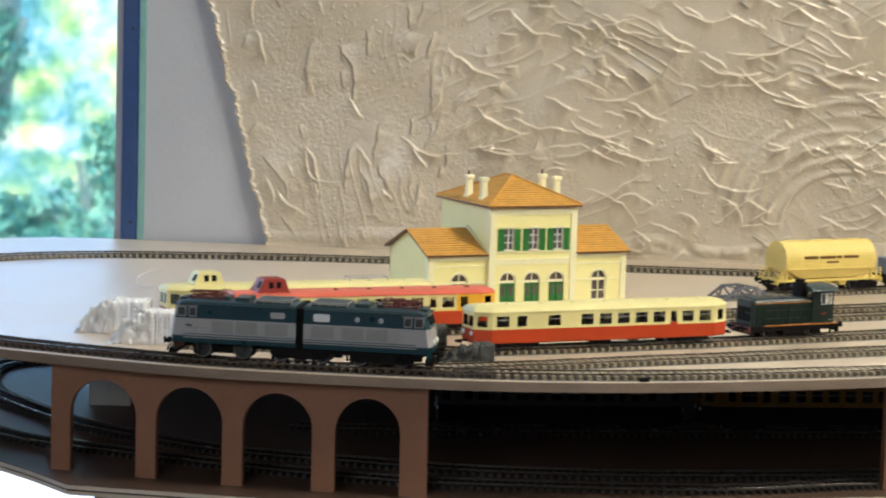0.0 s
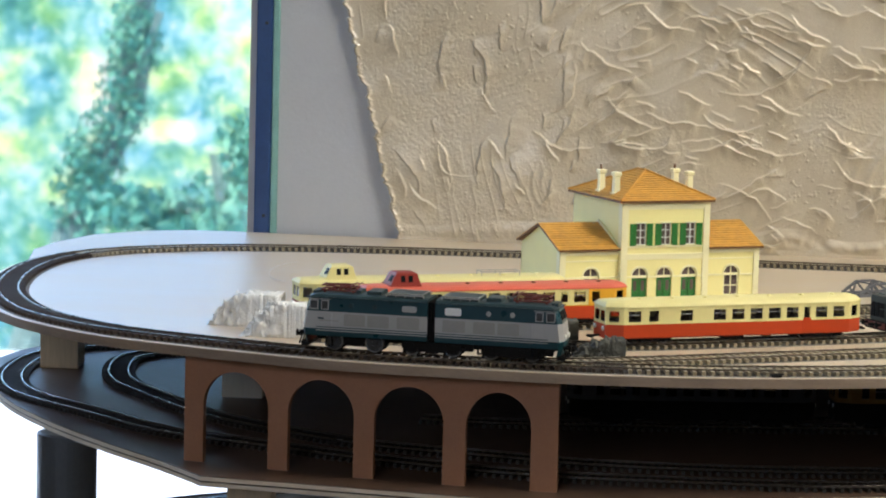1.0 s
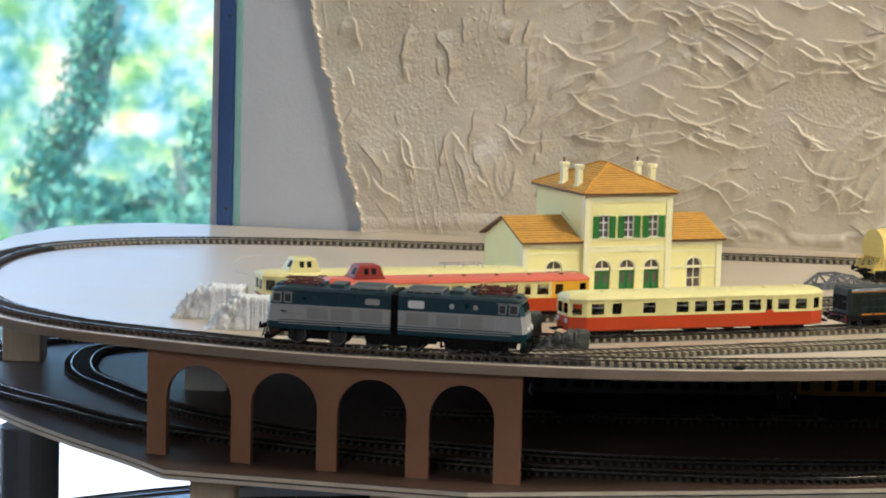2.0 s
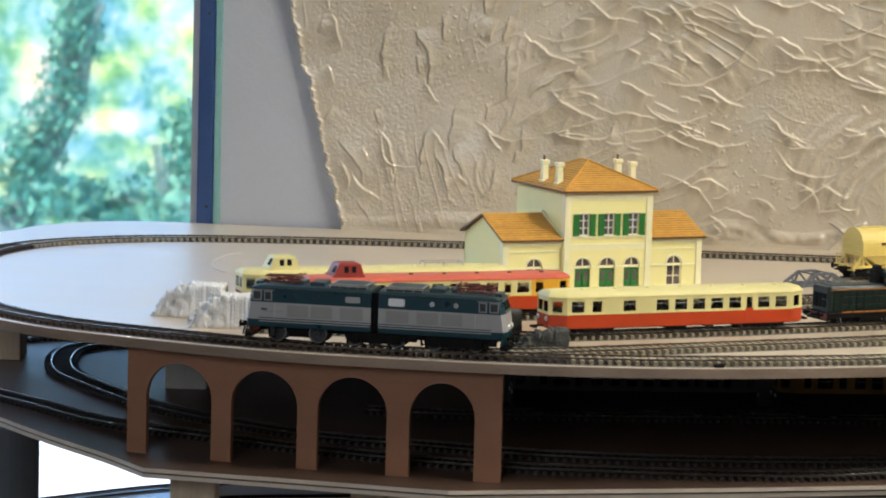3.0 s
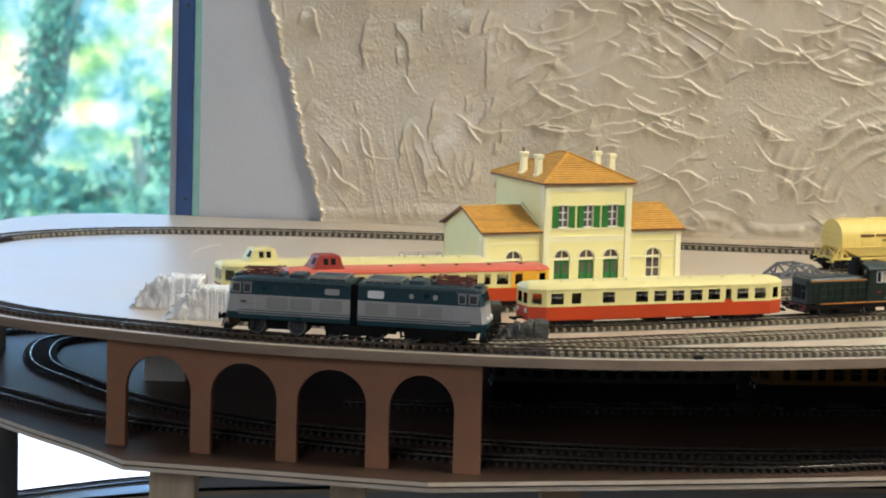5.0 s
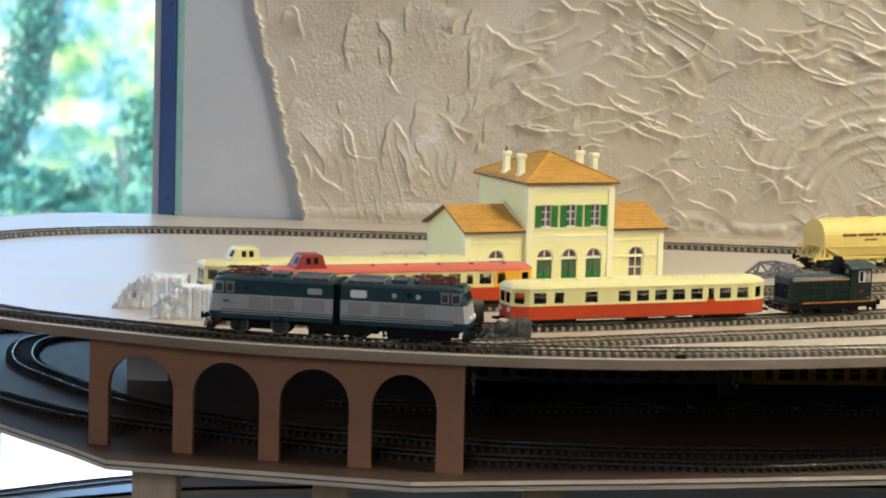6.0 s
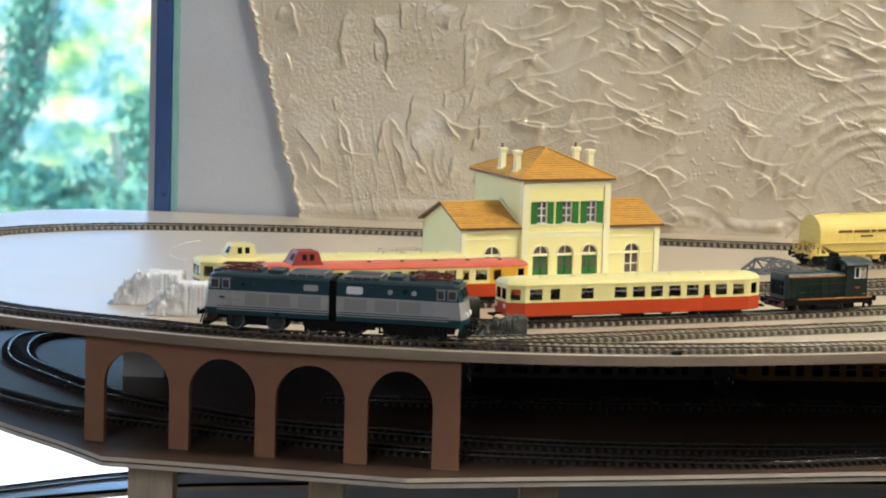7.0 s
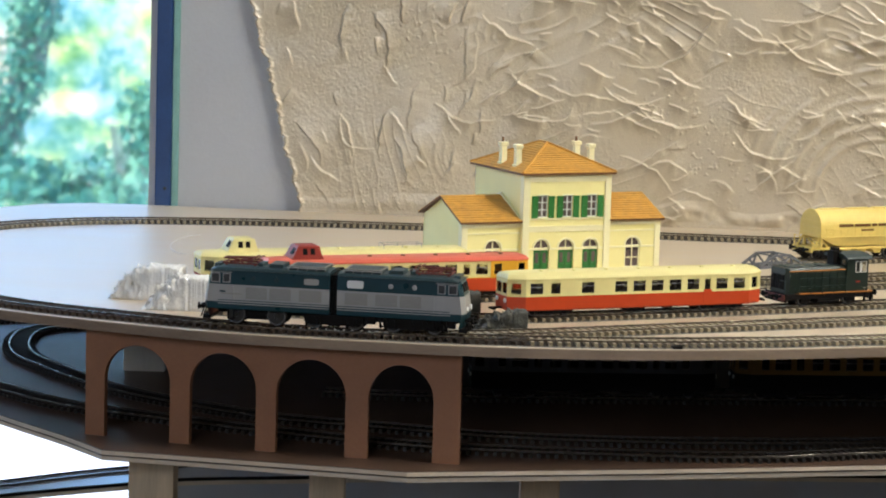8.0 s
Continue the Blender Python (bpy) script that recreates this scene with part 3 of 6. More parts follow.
def plaster_board():
    nx, nz = 1300, 600
    x1, z0, z1 = 0.62, 1.100, 1.56
    gx, gz = np.meshgrid(np.linspace(0, 1, nx), np.linspace(0, 1, nz) ** 1.15, indexing="xy")
    z = z0 + (z1 - z0) * gz
    edge = -0.1535 - 0.261 * (z - 1.0985) + 0.0022 * value_noise(z * 90, z * 0, 31) + 0.0016 * value_noise(z * 260, z * 0, 32) + 0.0008 * value_noise(z * 620, z * 0, 33)
    x = edge + (x1 - edge) * gx
    y = 2.6095 - plaster_height(x, z)
    # a crumbly bead of plaster squeezed out along the ragged edge
    bead = np.exp(-((x - edge - 0.0022) / 0.0022) ** 2)
    y = y - bead * (0.0016 + 0.0012 * grain(x, z, 120, 61) + 0.0008 * grain(x, z, 330, 62))
    # a thick uneven lip where the plaster meets the board
    top = 0.022 + 0.010 * value_noise(x * 16, x * 0, 41)
    low = np.clip(1 - (z - z0) / top, 0, 1)
    out = 0.0040 + 0.0035 * value_noise(x * 13, x * 0 + 2, 42) + 0.0045 * grain(x, z, 42, 43) + 0.0016 * grain(x, z, 120, 44)
    y = y - out * np.sin(np.clip(low * 1.25, 0, 1) * 3.14) ** 1.1 * np.clip((x + 0.10) * 4, 0.12, 1)
    verts = np.stack([x, y, z], -1).reshape(-1, 3)
    idx = np.arange(nx * nz).reshape(nz, nx)
    quads = np.stack([idx[:-1, :-1], idx[:-1, 1:], idx[1:, 1:], idx[1:, :-1]], -1).reshape(-1, 4)
    # back sheet and rim
    back = verts.copy()
    back[:, 1] = 2.617
    rim = np.concatenate([idx[0, :], idx[1:, -1], idx[-1, -2::-1], idx[-2:0:-1, 0]])
    n = len(verts)
    rim_quads = np.stack([rim, np.roll(rim, -1), n + np.arange(len(rim)).reshape(-1), n + np.arange(len(rim))], -1)
    rim_quads[:, 2] = n + (np.arange(len(rim)) + 1) % len(rim)
    allv = np.concatenate([verts, back[rim]])
    me = bpy.data.meshes.new("wall_plaster")
    me.from_pydata(allv.tolist(), [], quads.tolist() + rim_quads[:, ::-1].tolist())
    me.materials.append(M["plaster"])
    me.shade_smooth()
    ob = new("wall_plaster", me)
    ob.matrix_world = WALL
    tagged(ob, "beige plaster wall slab with trowelled ridges and a ragged sloping edge", "wall", kind="structure")


plaster_board()

# ---- the layout boards ----
LOOP = [(1.10, 2.20), (0.61, 1.990), (0.334, 1.887), (0.174, 1.841), (0.05, 1.829), (-0.069, 1.840), (-0.164, 1.859), (-0.275, 1.904),
        (-0.341, 1.942), (-0.405, 2.009), (-0.442, 2.085), (-0.463, 2.166), (-0.471, 2.267), (-0.460, 2.358), (-0.422, 2.428),
        (-0.344, 2.481), (-0.253, 2.503), (-0.10, 2.513), (0.10, 2.505), (0.354, 2.487), (1.10, 2.45)]
loop_line = spline(LOOP, 0.0065)


def board(name, outline, z, thick, top, label, edge="ply_edge"):
    ob = thing(name, label, "layout board", kind="")
    bm = bmesh.new()
    prism(bm, outline, z - thick, z - 0.0006)
    part("plywood_edge", bm, M[edge], ob, "sawn plywood edge")
    bm = bmesh.new()
    prism(bm, outline, z - 0.0006, z)
    # cut the sheet into even facets
    for axis, lo in ((Vector((1, 0, 0)), -0.6), (Vector((0, 1, 0)), 1.8)):
        for k in range(28):
            bmesh.ops.bisect_plane(bm, geom=bm.verts[:] + bm.edges[:] + bm.faces[:], plane_co=axis * (lo + 0.065 * k + 0.003), plane_no=axis)
    part("surface", bm, top, ob)
    return ob


offs = [p + n * 0.0225 for p, n in zip(loop_line, normals(loop_line))]
front = [(p.x, p.y) for p in offs if p.y < 2.36 and p.x < 1.05]
front = front[::2] + [(-0.497, 2.44), (-0.488, 2.51), (-0.462, 2.585), (-0.420, 2.630), (-0.375, 2.650), (-0.330, 2.6515), (1.05, 2.5065)]
board("upper_board", front, DECK, 0.0075, M["board"], "pale plywood layout board with a rounded end", "dark_edge")

low_edge = spline([(1.05, 2.03), (0.6, 1.925), (0.336, 1.867), (0.177, 1.831), (0.052, 1.806)], 0.02)
left_edge = spline([(-0.249, 1.836), (-0.288, 1.888), (-0.342, 1.952), (-0.407, 2.040), (-0.465, 2.145), (-0.505, 2.28), (-0.500, 2.37), (-0.46, 2.44), (-0.40, 2.465)], 0.02)
outline = [(p.x, p.y) for p in low_edge] + [(-0.023, 1.791)] + [(p.x, p.y) for p in left_edge] + [(1.05, 2.465)]
board("lower_board", outline, LOWER, 0.0037, M["lower"], "brown layout board beneath the upper one")
board("lower_board", [(x, y + 0.0015) for x, y in outline], LOWER - 0.0046, 0.0037, M["lower"], "second plywood sheet beneath the lower board")
# black filler paints the shaded gap between the two sheets
prism_gap = bmesh.new()
prism(prism_gap, [(x, y + 0.006) for x, y in outline], LOWER - 0.0046, LOWER - 0.0037)
tagged(part("felt_layer", prism_gap, M["black"]), "black layer for the shaded gap between the two lower boards", "felt")
base_back = spline([(-0.52, 2.00), (-0.371, 2.125), (-0.276, 2.193), (-0.15, 2.25), (0.1, 2.30), (1.05, 2.36)], 0.02)
base_front = spline([(1.05, 2.30), (0.1, 2.215), (-0.038, 2.185), (-0.1165, 2.167), (-0.2156, 2.146), (-0.266, 2.120), (-0.363, 2.063), (-0.47, 1.98)], 0.02)
board("base_board", [(p.x, p.y) for p in base_back] + [(p.x, p.y) for p in base_front], BASE, 0.005, M["gloss_board"], "lowest layout board with a glossy pale surface")
bm = bmesh.new()
sweep(bm, base_front, [(-0.0015, -0.001), (0.0015, -0.001), (0.0015, 0.0015), (-0.0015, 0.0015)], BASE)
part("edge_strip", bm, M["black"], bpy.data.objects["base_board"], "black edging strip")

# ---- viaduct ----


def viaduct():
    ob = thing("viaduct", "reddish-brown fibreboard viaduct with four arches under the board edge", "viaduct")
    line = spline([(-0.269, 1.890), (-0.195, 1.8655), (-0.126, 1.8455), (-0.058, 1.832), (0.014, 1.820)], 0.001)
    nn = normals(line)
    z0, z1 = LOWER, DECK - 0.0078
    total = len(line) - 1
    piers = [(0.0, 0.0545), (0.2385, 0.2935), (0.4735, 0.5275), (0.7075, 0.7660), (0.9320, 1.0)]
    spans = [(a[1] * total, b[0] * total) for a, b in zip(piers, piers[1:])]
    th = 0.005

    def low(s):
        for a, b in spans:
            if a < s < b:
                c, r = (a + b) / 2, (b - a) / 2
                return z0 + 0.0450 + 0.0262 * math.sqrt(max(0.0, 1 - ((s - c) / r) ** 2))
        return z0
    spring = z0 + 0.0450
    stations = sorted({round(k * 0.5, 2) for k in range(2 * total + 1)} | {x + e for sp in spans for x in sp for e in (-0.02, 0.02)})

    def strip(name, chosen, bottom, top):
        bm = bmesh.new()
        cols = []
        for s in chosen:
            i = min(int(s), total - 1)
            p, n = line[i].lerp(line[i + 1], s - i), nn[i]
            q = p + n * th
            cols.append([bm.verts.new((v.x, v.y, z)) for v, z in ((p, bottom(s)), (q, bottom(s)), (q, top), (p, top))])
        for a, b in zip(cols, cols[1:]):
            for k in range(4):
                bm.faces.new((a[k], a[(k + 1) % 4], b[(k + 1) % 4], b[k]))
        bm.faces.new(cols[0])
        bm.faces.new(cols[-1][::-1])
        part(name, bm, M["mdf"], ob)
    strip("spandrel", stations, lambda s: max(low(s), spring), z1)
    for a, b in piers:
        strip("pier", [s for s in stations if a * total - 0.021 <= s <= b * total + 0.021 and low(s) == z0], lambda s: z0, spring)
    return ob


viaduct()

# ---- supports ----


def support(name, label, x0, x1, y0, y1, z0, z1, material):
    bm = bmesh.new()
    box(bm, x0, x1, y0, y1, z0, z1, bevel=0.001)
    return tagged(part(name, bm, material), label, "support")


support("wooden_block", "pale pine block holding up the upper board", -0.459, -0.424, 2.285, 2.32, LOWER, DECK - 0.0075, M["pine"])
support("wooden_block", "whitish wooden block standing behind the viaduct", -0.276, -0.240, 2.165, 2.20, LOWER, DECK - 0.0075, M["pale_block"])
support("fibreboard_pillar", "reddish-brown pillar between the two boards", 0.361, 0.380, 1.893, 1.908, LOWER, DECK - 0.0075, M["mdf"])
support("wooden_post", "sawn pine post under the lower board", -0.233, -0.199, 1.868, 1.90, 0, LOWER - 0.0083, M["pine"])
support("wooden_post", "sawn pine post under the lower board", -0.099, -0.072, 1.90, 1.93, 0, LOWER - 0.0083, M["pine"])
support("wooden_post", "sawn pine post under the lower board", 0.062, 0.092, 1.90, 1.93, 0, LOWER - 0.0083, M["pine"])
for x, y in ((0.95, 2.33), (0.55, 2.295)):
    support("table_leg", "square pine leg carrying the lowest board", x - 0.02, x + 0.02, y - 0.02, y + 0.02, 0, BASE - 0.005, M["pine"])
bm = bmesh.new()
lathe(bm, [(0.05, 0.0), (0.05, 0.01), (0.0245, 0.015), (0.0245, LOWER - 0.0092), (0.022, LOWER - 0.0083)], pose(-0.385, 2.03, 0), 32)
tagged(part("steel_post", bm, M["tube"], smooth=False), "dark grey round steel post under the board", "post")

# ---- tracks ----


def sleeper_mesh(material):
    bm = bmesh.new()
    box(bm, -0.0013, 0.0013, -0.0150, 0.0150, 0.0, 0.0030)
    return mesh_of("sleeper", bm, material)


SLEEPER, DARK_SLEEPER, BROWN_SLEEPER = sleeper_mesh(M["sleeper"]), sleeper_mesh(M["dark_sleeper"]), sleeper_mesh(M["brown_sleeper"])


def track(label, pts, z, sleeper, bed=True, show=lambda p: True, group="tracks on the upper board", limit=300, worn=lambda p: False):
    ob = thing("railway_track", label, "railway track", group=group)
    line = spline(pts, 0.0065)
    nn = normals(line)
    lift = 0.0
    if bed:
        bm = bmesh.new()
        sweep(bm, line, [(-0.0180, 0.0), (0.0180, 0.0), (0.0165, 0.0006), (0.0150, 0.0002), (-0.0150, 0.0002), (-0.0165, 0.0006)], z)
        part("track_bed", bm, M["ballast"], ob, "grey granular track bed")
        # near-black strip puts the shade between sleepers into colour
        bm = bmesh.new()
        sweep(bm, line, [(-0.0146, 0.0003), (0.0146, 0.0003), (0.0146, 0.0007), (-0.0146, 0.0007)], z)
        part("sleeper_web", bm, M["gap"], ob, "near-black strip for the shade between the sleepers")
        lift = 0.0002
    fine = spline(pts, 0.003)
    for side in (-1, 1):
        bm = bmesh.new()
        c = side * 0.0087
        sweep(bm, fine, [(c - 0.0008, 0.0029), (c + 0.0008, 0.0029), (c + 0.0007, 0.0032), (c + 0.0003, 0.0034), (c + 0.0003, 0.0041),
                         (c - 0.0003, 0.0041), (c - 0.0003, 0.0034), (c - 0.0007, 0.0032)], z)
        # on the lower boards near-black rail sides stand in for shade
        web = part("rail", bm, M["rail_side"] if z > 1.05 else M["gap"], ob, "metal rail with dark sides")
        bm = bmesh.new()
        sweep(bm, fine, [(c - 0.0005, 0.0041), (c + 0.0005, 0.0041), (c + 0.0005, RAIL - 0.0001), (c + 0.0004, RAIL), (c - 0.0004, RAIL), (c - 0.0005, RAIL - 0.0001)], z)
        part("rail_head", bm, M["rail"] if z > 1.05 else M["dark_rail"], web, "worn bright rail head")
    n = 0
    for p, q in zip(line, nn):
        if show(p) and n < limit:
            n += 1
            # worn only selects the stretch laid with brown sleepers
            s = new("sleeper", BROWN_SLEEPER if worn(p) else sleeper)
            s.parent = ob
            s.matrix_local = Matrix.Translation((p.x, p.y, z + lift)) @ Matrix.Rotation(math.atan2(q.y, q.x) - math.pi / 2, 4, "Z")
    return ob

# ---- rolling stock ----
HEAD = DECK + RAIL


def place(x, y, deg, z=HEAD):
    return pose(x, y, z, 0, 0, deg)


def wheel(parent, x, y, r):
    bm = bmesh.new()
    s = 1 if y > 0 else -1
    lathe(bm, [(r + 0.0007, -0.0004), (r + 0.0007, 0.0002), (r, 0.0005), (r, 0.0022), (r - 0.0006, 0.0026), (r - 0.0010, 0.0018), (r * 0.35, 0.0018), (r * 0.3, 0.0028)],
          pose(x, y, r, -90 * s), 22)
    ob = part("wheel", bm, M["steel"], parent, "dark metal wheel with a bright rim")
    ob.data.materials.append(M["rim"])
    for poly in ob.data.polygons:
        if 22 * 3 <= poly.index < 22 * 5:
            poly.material_index = 1
    return ob


def bogie(parent, x, axles, r, frame_h=0.008, y=0.0135, bulk=False):
    dims = []
    a, b = min(axles) - r, max(axles) + r
    for s in (-1, 1):
        dims.append((x + a, x + b, s * y - 0.0011, s * y + 0.0011, r * 0.9, r * 0.9 + 0.0022))
        for k in axles:
            dims.append((x + k - 0.0016, x + k + 0.0016, s * y - 0.0016, s * y + 0.0016, r * 0.55, r * 1.35))
            dims.append((x + k - 0.0042, x + k - 0.0028, s * y - 0.0010, s * y + 0.0010, r * 0.5, r * 1.5))
            dims.append((x + k + 0.0028, x + k + 0.0042, s * y - 0.0010, s * y + 0.0010, r * 0.5, r * 1.5))
        dims.append((x + a * 0.45, x + b * 0.45, s * y - 0.0014, s * y + 0.0012, r * 0.45, r * 1.5))
    if bulk:
        for s in (-1, 1):
            dims.append((x + a, x + b, s * y - 0.0008, s * y + 0.0014, r * 0.75, r * 1.6))
            dims.append((x - 0.0045, x + 0.0045, s * y - 0.0010, s * y + 0.0020, r * 0.35, r * 1.2))
            for k in axles:
                dims.append((x + k - 0.0030, x + k + 0.0030, s * y - 0.0010, s * y + 0.0024, r * 0.45, r * 1.15))
                dims.append((x + k - 0.0062, x + k - 0.0046, s * y - 0.0010, s * y + 0.0016, r * 0.25, r * 1.2))
    dims.append((x + a * 0.5, x + b * 0.5, -0.009, 0.009, r * 0.9, frame_h))
    ob = part("bogie", boxes(*dims), M["black"], parent)
    for k in axles:
        for s in (-1, 1):
            wheel(ob, x + k, s * 0.0078, r)
        bm = bmesh.new()
        lathe(bm, [(0.001, -0.0078), (0.001, 0.0078)], pose(x + k, 0, r, 90), 8)
        part("axle", bm, M["steel"], ob)
    return ob


def buffers(parent, x, z, out, y=0.0105):
    for s in (-1, 1):
        bm = bmesh.new()
        lathe(bm, [(0.0012, 0), (0.0012, 0.003), (0.0008, 0.003), (0.0008, 0.0048), (0.0026, 0.005), (0.0028, 0.0056), (0.0018, 0.006)],
              pose(x, s * y, z, 0, 90 * out), 14)
        part("buffer", bm, M["black"], parent)
    bm = bmesh.new()
    box(bm, min(x, x + out * 0.006), max(x, x + out * 0.006), -0.0015, 0.0015, z - 0.002, z + 0.0005)
    box(bm, min(x + out * 0.004, x + out * 0.0075), max(x + out * 0.004, x + out * 0.0075), -0.004, 0.004, z - 0.003, z - 0.0015)
    part("coupling", bm, M["black"], parent)


def plan(a, b, nose, tip):
    """Outline of a vehicle with bevelled ends, counter-clockwise from the near left corner."""
    return [(-a + nose, -b), (a - nose, -b), (a, -tip), (a, tip), (a - nose, b), (-a + nose, b), (-a, tip), (-a, -tip)]


def ring(o, z, fx=1.0, fy=1.0):
    return [(x * fx, y * fy, z) for x, y in o]


def railcar(name, label, m, length, low_mat, up_mat, roof_mat, near, end_mat=None, end_len=0.0, kiosk=None, kiosk_mat=None, door=None, group="railcars", stripe=None,
            dims=(0.0046, 0.0157, 0.0185, 0.0268, 0.0292, 0.0332)):
    zb, zm, w0, w1, zg, zt = dims
    a, b = length / 2, 0.0165
    ob = thing(name, label, "railcar", m, group)
    o = plan(a, b, 0.013, 0.0105)
    bm = bmesh.new()
    loft(bm, [ring(o, zb, 0.996, 0.95), ring(o, zb + 0.001), ring(o, zm)])
    part("lower_body", bm, low_mat, ob)
    near_a = [(x0 + a - 0.013, x1 + a - 0.013, w0, w1) for x0, x1 in near]
    side = 2 * a - 0.026
    holes = {0: near_a, 4: [(side - h[1], side - h[0], h[2], h[3]) for h in near_a],
             1: [(0.003, 0.0105, w0, w1)], 3: [(0.003, 0.0105, w0, w1)], 5: [(0.003, 0.0105, w0, w1)], 7: [(0.003, 0.0105, w0, w1)],
             2: [(0.0012, 0.0098, w0, w1), (0.0112, 0.0198, w0, w1)], 6: [(0.0012, 0.0098, w0, w1), (0.0112, 0.0198, w0, w1)]}
    for k in range(8):
        p0, p1 = Vector(o[k]), Vector(o[(k + 1) % 8])
        bm = bmesh.new()
        panel(bm, p0, p1, zm, zg, 0.0007, holes[k])
        part("upper_wall", bm, (end_mat or up_mat) if k not in (0, 4) else up_mat, ob)
        d = (p1 - p0).normalized()
        n = Vector((-d.y, d.x))
        for h in holes[k]:
            q0, q1 = p0 + d * h[0] + n * 0.0004, p0 + d * h[1] + n * 0.0004
            bm = bmesh.new()
            panel(bm, q0, q1, h[2], h[3], 0.0002)
            part("window_pane", bm, M["glassy"], ob)
            if k == 0 and h[1] - h[0] > 0.009:
                bm = bmesh.new()
                panel(bm, q0 - n * 0.0003, q1 - n * 0.0003, (h[2] + h[3]) / 2 + 0.0010, (h[2] + h[3]) / 2 + 0.0015, 0.0002)
                part("window_bar", bm, M["pale_grey"], ob)
    if end_mat:
        for s in (-1, 1):
            x0, x1 = sorted((s * (a - 0.013), s * (a - 0.013 - end_len)))
            for y in (-1, 1):
                holes_in = sorted((max(h[0], x0), min(h[1], x1)) for h in near if min(h[1], x1) > max(h[0], x0))
                dims, at = [], x0
                ys = sorted((y * (b + 0.0001), y * (b + 0.0004)))
                for h0, h1 in holes_in:
                    dims += [(at, h0, *ys, zm + 0.0002, zg - 0.0002), (h0, h1, *ys, zm + 0.0002, w0), (h0, h1, *ys, w1, zg - 0.0002)]
                    at = h1
                dims.append((at, x1, *ys, zm + 0.0002, zg - 0.0002))
                part("end_colour", boxes(*[d for d in dims if d[1] - d[0] > 1e-5]), end_mat, ob)
    # belt line and inside
    bm = bmesh.new()
    loft(bm, [ring(o, zm - 0.0003, 1.001, 1.012), ring(o, zm + 0.0003, 1.001, 1.012)])
    part("belt_moulding", bm, stripe or up_mat, ob)
    part("floor_pan", boxes((-a + 0.012, a - 0.012, -0.0145, 0.0145, zm + 0.0004, zm + 0.0008)), M["inside"], ob)
    seats = boxes(*[(x, x + 0.0022, s * 0.009 - 0.0035, s * 0.011 + 0.0035, zm + 0.0009, w1 - 0.0035) for x in np.arange(-a + 0.03, a - 0.03, 0.0125) for s in (-1, 1)])
    part("seat_row", seats, M["inside"], ob)
    # roof
    bm = bmesh.new()
    loft(bm, [ring(o, zg - 0.0002, 1.004, 1.035), ring(o, zg + 0.0006, 1.004, 1.035), ring(o, zg + 0.35 * (zt - zg), 0.999, 0.97), ring(o, zg + 0.68 * (zt - zg), 0.988, 0.82),
              ring(o, zg + 0.92 * (zt - zg), 0.97, 0.56), ring(o, zt, 0.95, 0.25)])
    roof = part("roof", bm, roof_mat, ob)
    for x in np.linspace(-a * 0.72, a * 0.8, 7):
        if kiosk is None or abs(x - kiosk) > 0.03:
            bm = bmesh.new()
            lathe(bm, [(0.0018, zt - 0.003), (0.0020, zt + 0.0002), (0.0012, zt + 0.0010)], pose(x, -0.004, 0), 10)
            part("roof_vent", bm, M["eave"] if roof_mat.name.startswith("coral") else roof_mat, roof)
    if kiosk is not None:
        km = kiosk_mat or roof_mat
        bm = bmesh.new()
        k0 = [(kiosk - 0.0128, -0.0105), (kiosk + 0.0118, -0.0105), (kiosk + 0.0118, 0.0105), (kiosk - 0.0128, 0.0105)]
        k1 = [(kiosk - 0.0084, -0.0090), (kiosk + 0.0094, -0.0090), (kiosk + 0.0094, 0.0090), (kiosk - 0.0084, 0.0090)]
        loft(bm, [[(*p, zt - 0.0025) for p in k0], [(*p, zt + 0.0004) for p in k0], [(*p, zt + 0.0092) for p in k1], [((p[0] - kiosk) * 0.8 + kiosk, p[1] * 0.7, zt + 0.0102) for p in k1]])
        kb = part("driver_lookout", bm, km, ob)
        for wx in (-0.0026, 0.0036):
            for s in (-1, 1):
                bm = bmesh.new()
                w = wx + kiosk
                q = [(w - 0.0018, zt + 0.0028, s * 0.01030), (w + 0.0018, zt + 0.0028, s * 0.01030), (w + 0.0018, zt + 0.0076, s * 0.00950), (w - 0.0018, zt + 0.0076, s * 0.00950)]
                loft(bm, [[(x, yy, z) for x, z, yy in q], [(x, yy - s * 0.0006, z) for x, z, yy in q]])
                part("window_pane", bm, M["black"], kb)
        part("lookout_base", boxes((kiosk - 0.0136, kiosk + 0.0126, -0.0112, 0.0112, zt - 0.0010, zt + 0.0006), bevel=0.0003), km, kb)
        bm = bmesh.new()
        q = [(-0.0108, zt + 0.0030), (-0.0090, zt + 0.0078)]
        loft(bm, [[(kiosk + q[0][0] - 0.0016, y, q[0][1]) for y in (-0.0075, -0.0006)] + [(kiosk + q[1][0] - 0.0004, y, q[1][1]) for y in (-0.0006, -0.0068)],
                  [(kiosk + q[0][0], y, q[0][1]) for y in (-0.0075, -0.0006)] + [(kiosk + q[1][0] + 0.001, y, q[1][1]) for y in (-0.0006, -0.0068)]])
        part("window_pane", bm, M["black"], kb)
    if door is not None:
        part("door", boxes((door - 0.0034, door + 0.0034, -b - 0.0003, -b + 0.0002, zb + 0.001, w0)), low_mat, ob)
    # underside
    part("underframe", boxes((-a + 0.02, a - 0.02, -0.009, 0.009, zb - 0.0012, zb + 0.0004), (-0.012, 0.006, -0.0145, 0.0145, zb - 0.0018, zb), (0.022, 0.030, -0.0145, 0.0145, zb - 0.0012, zb)), M["black"], ob)
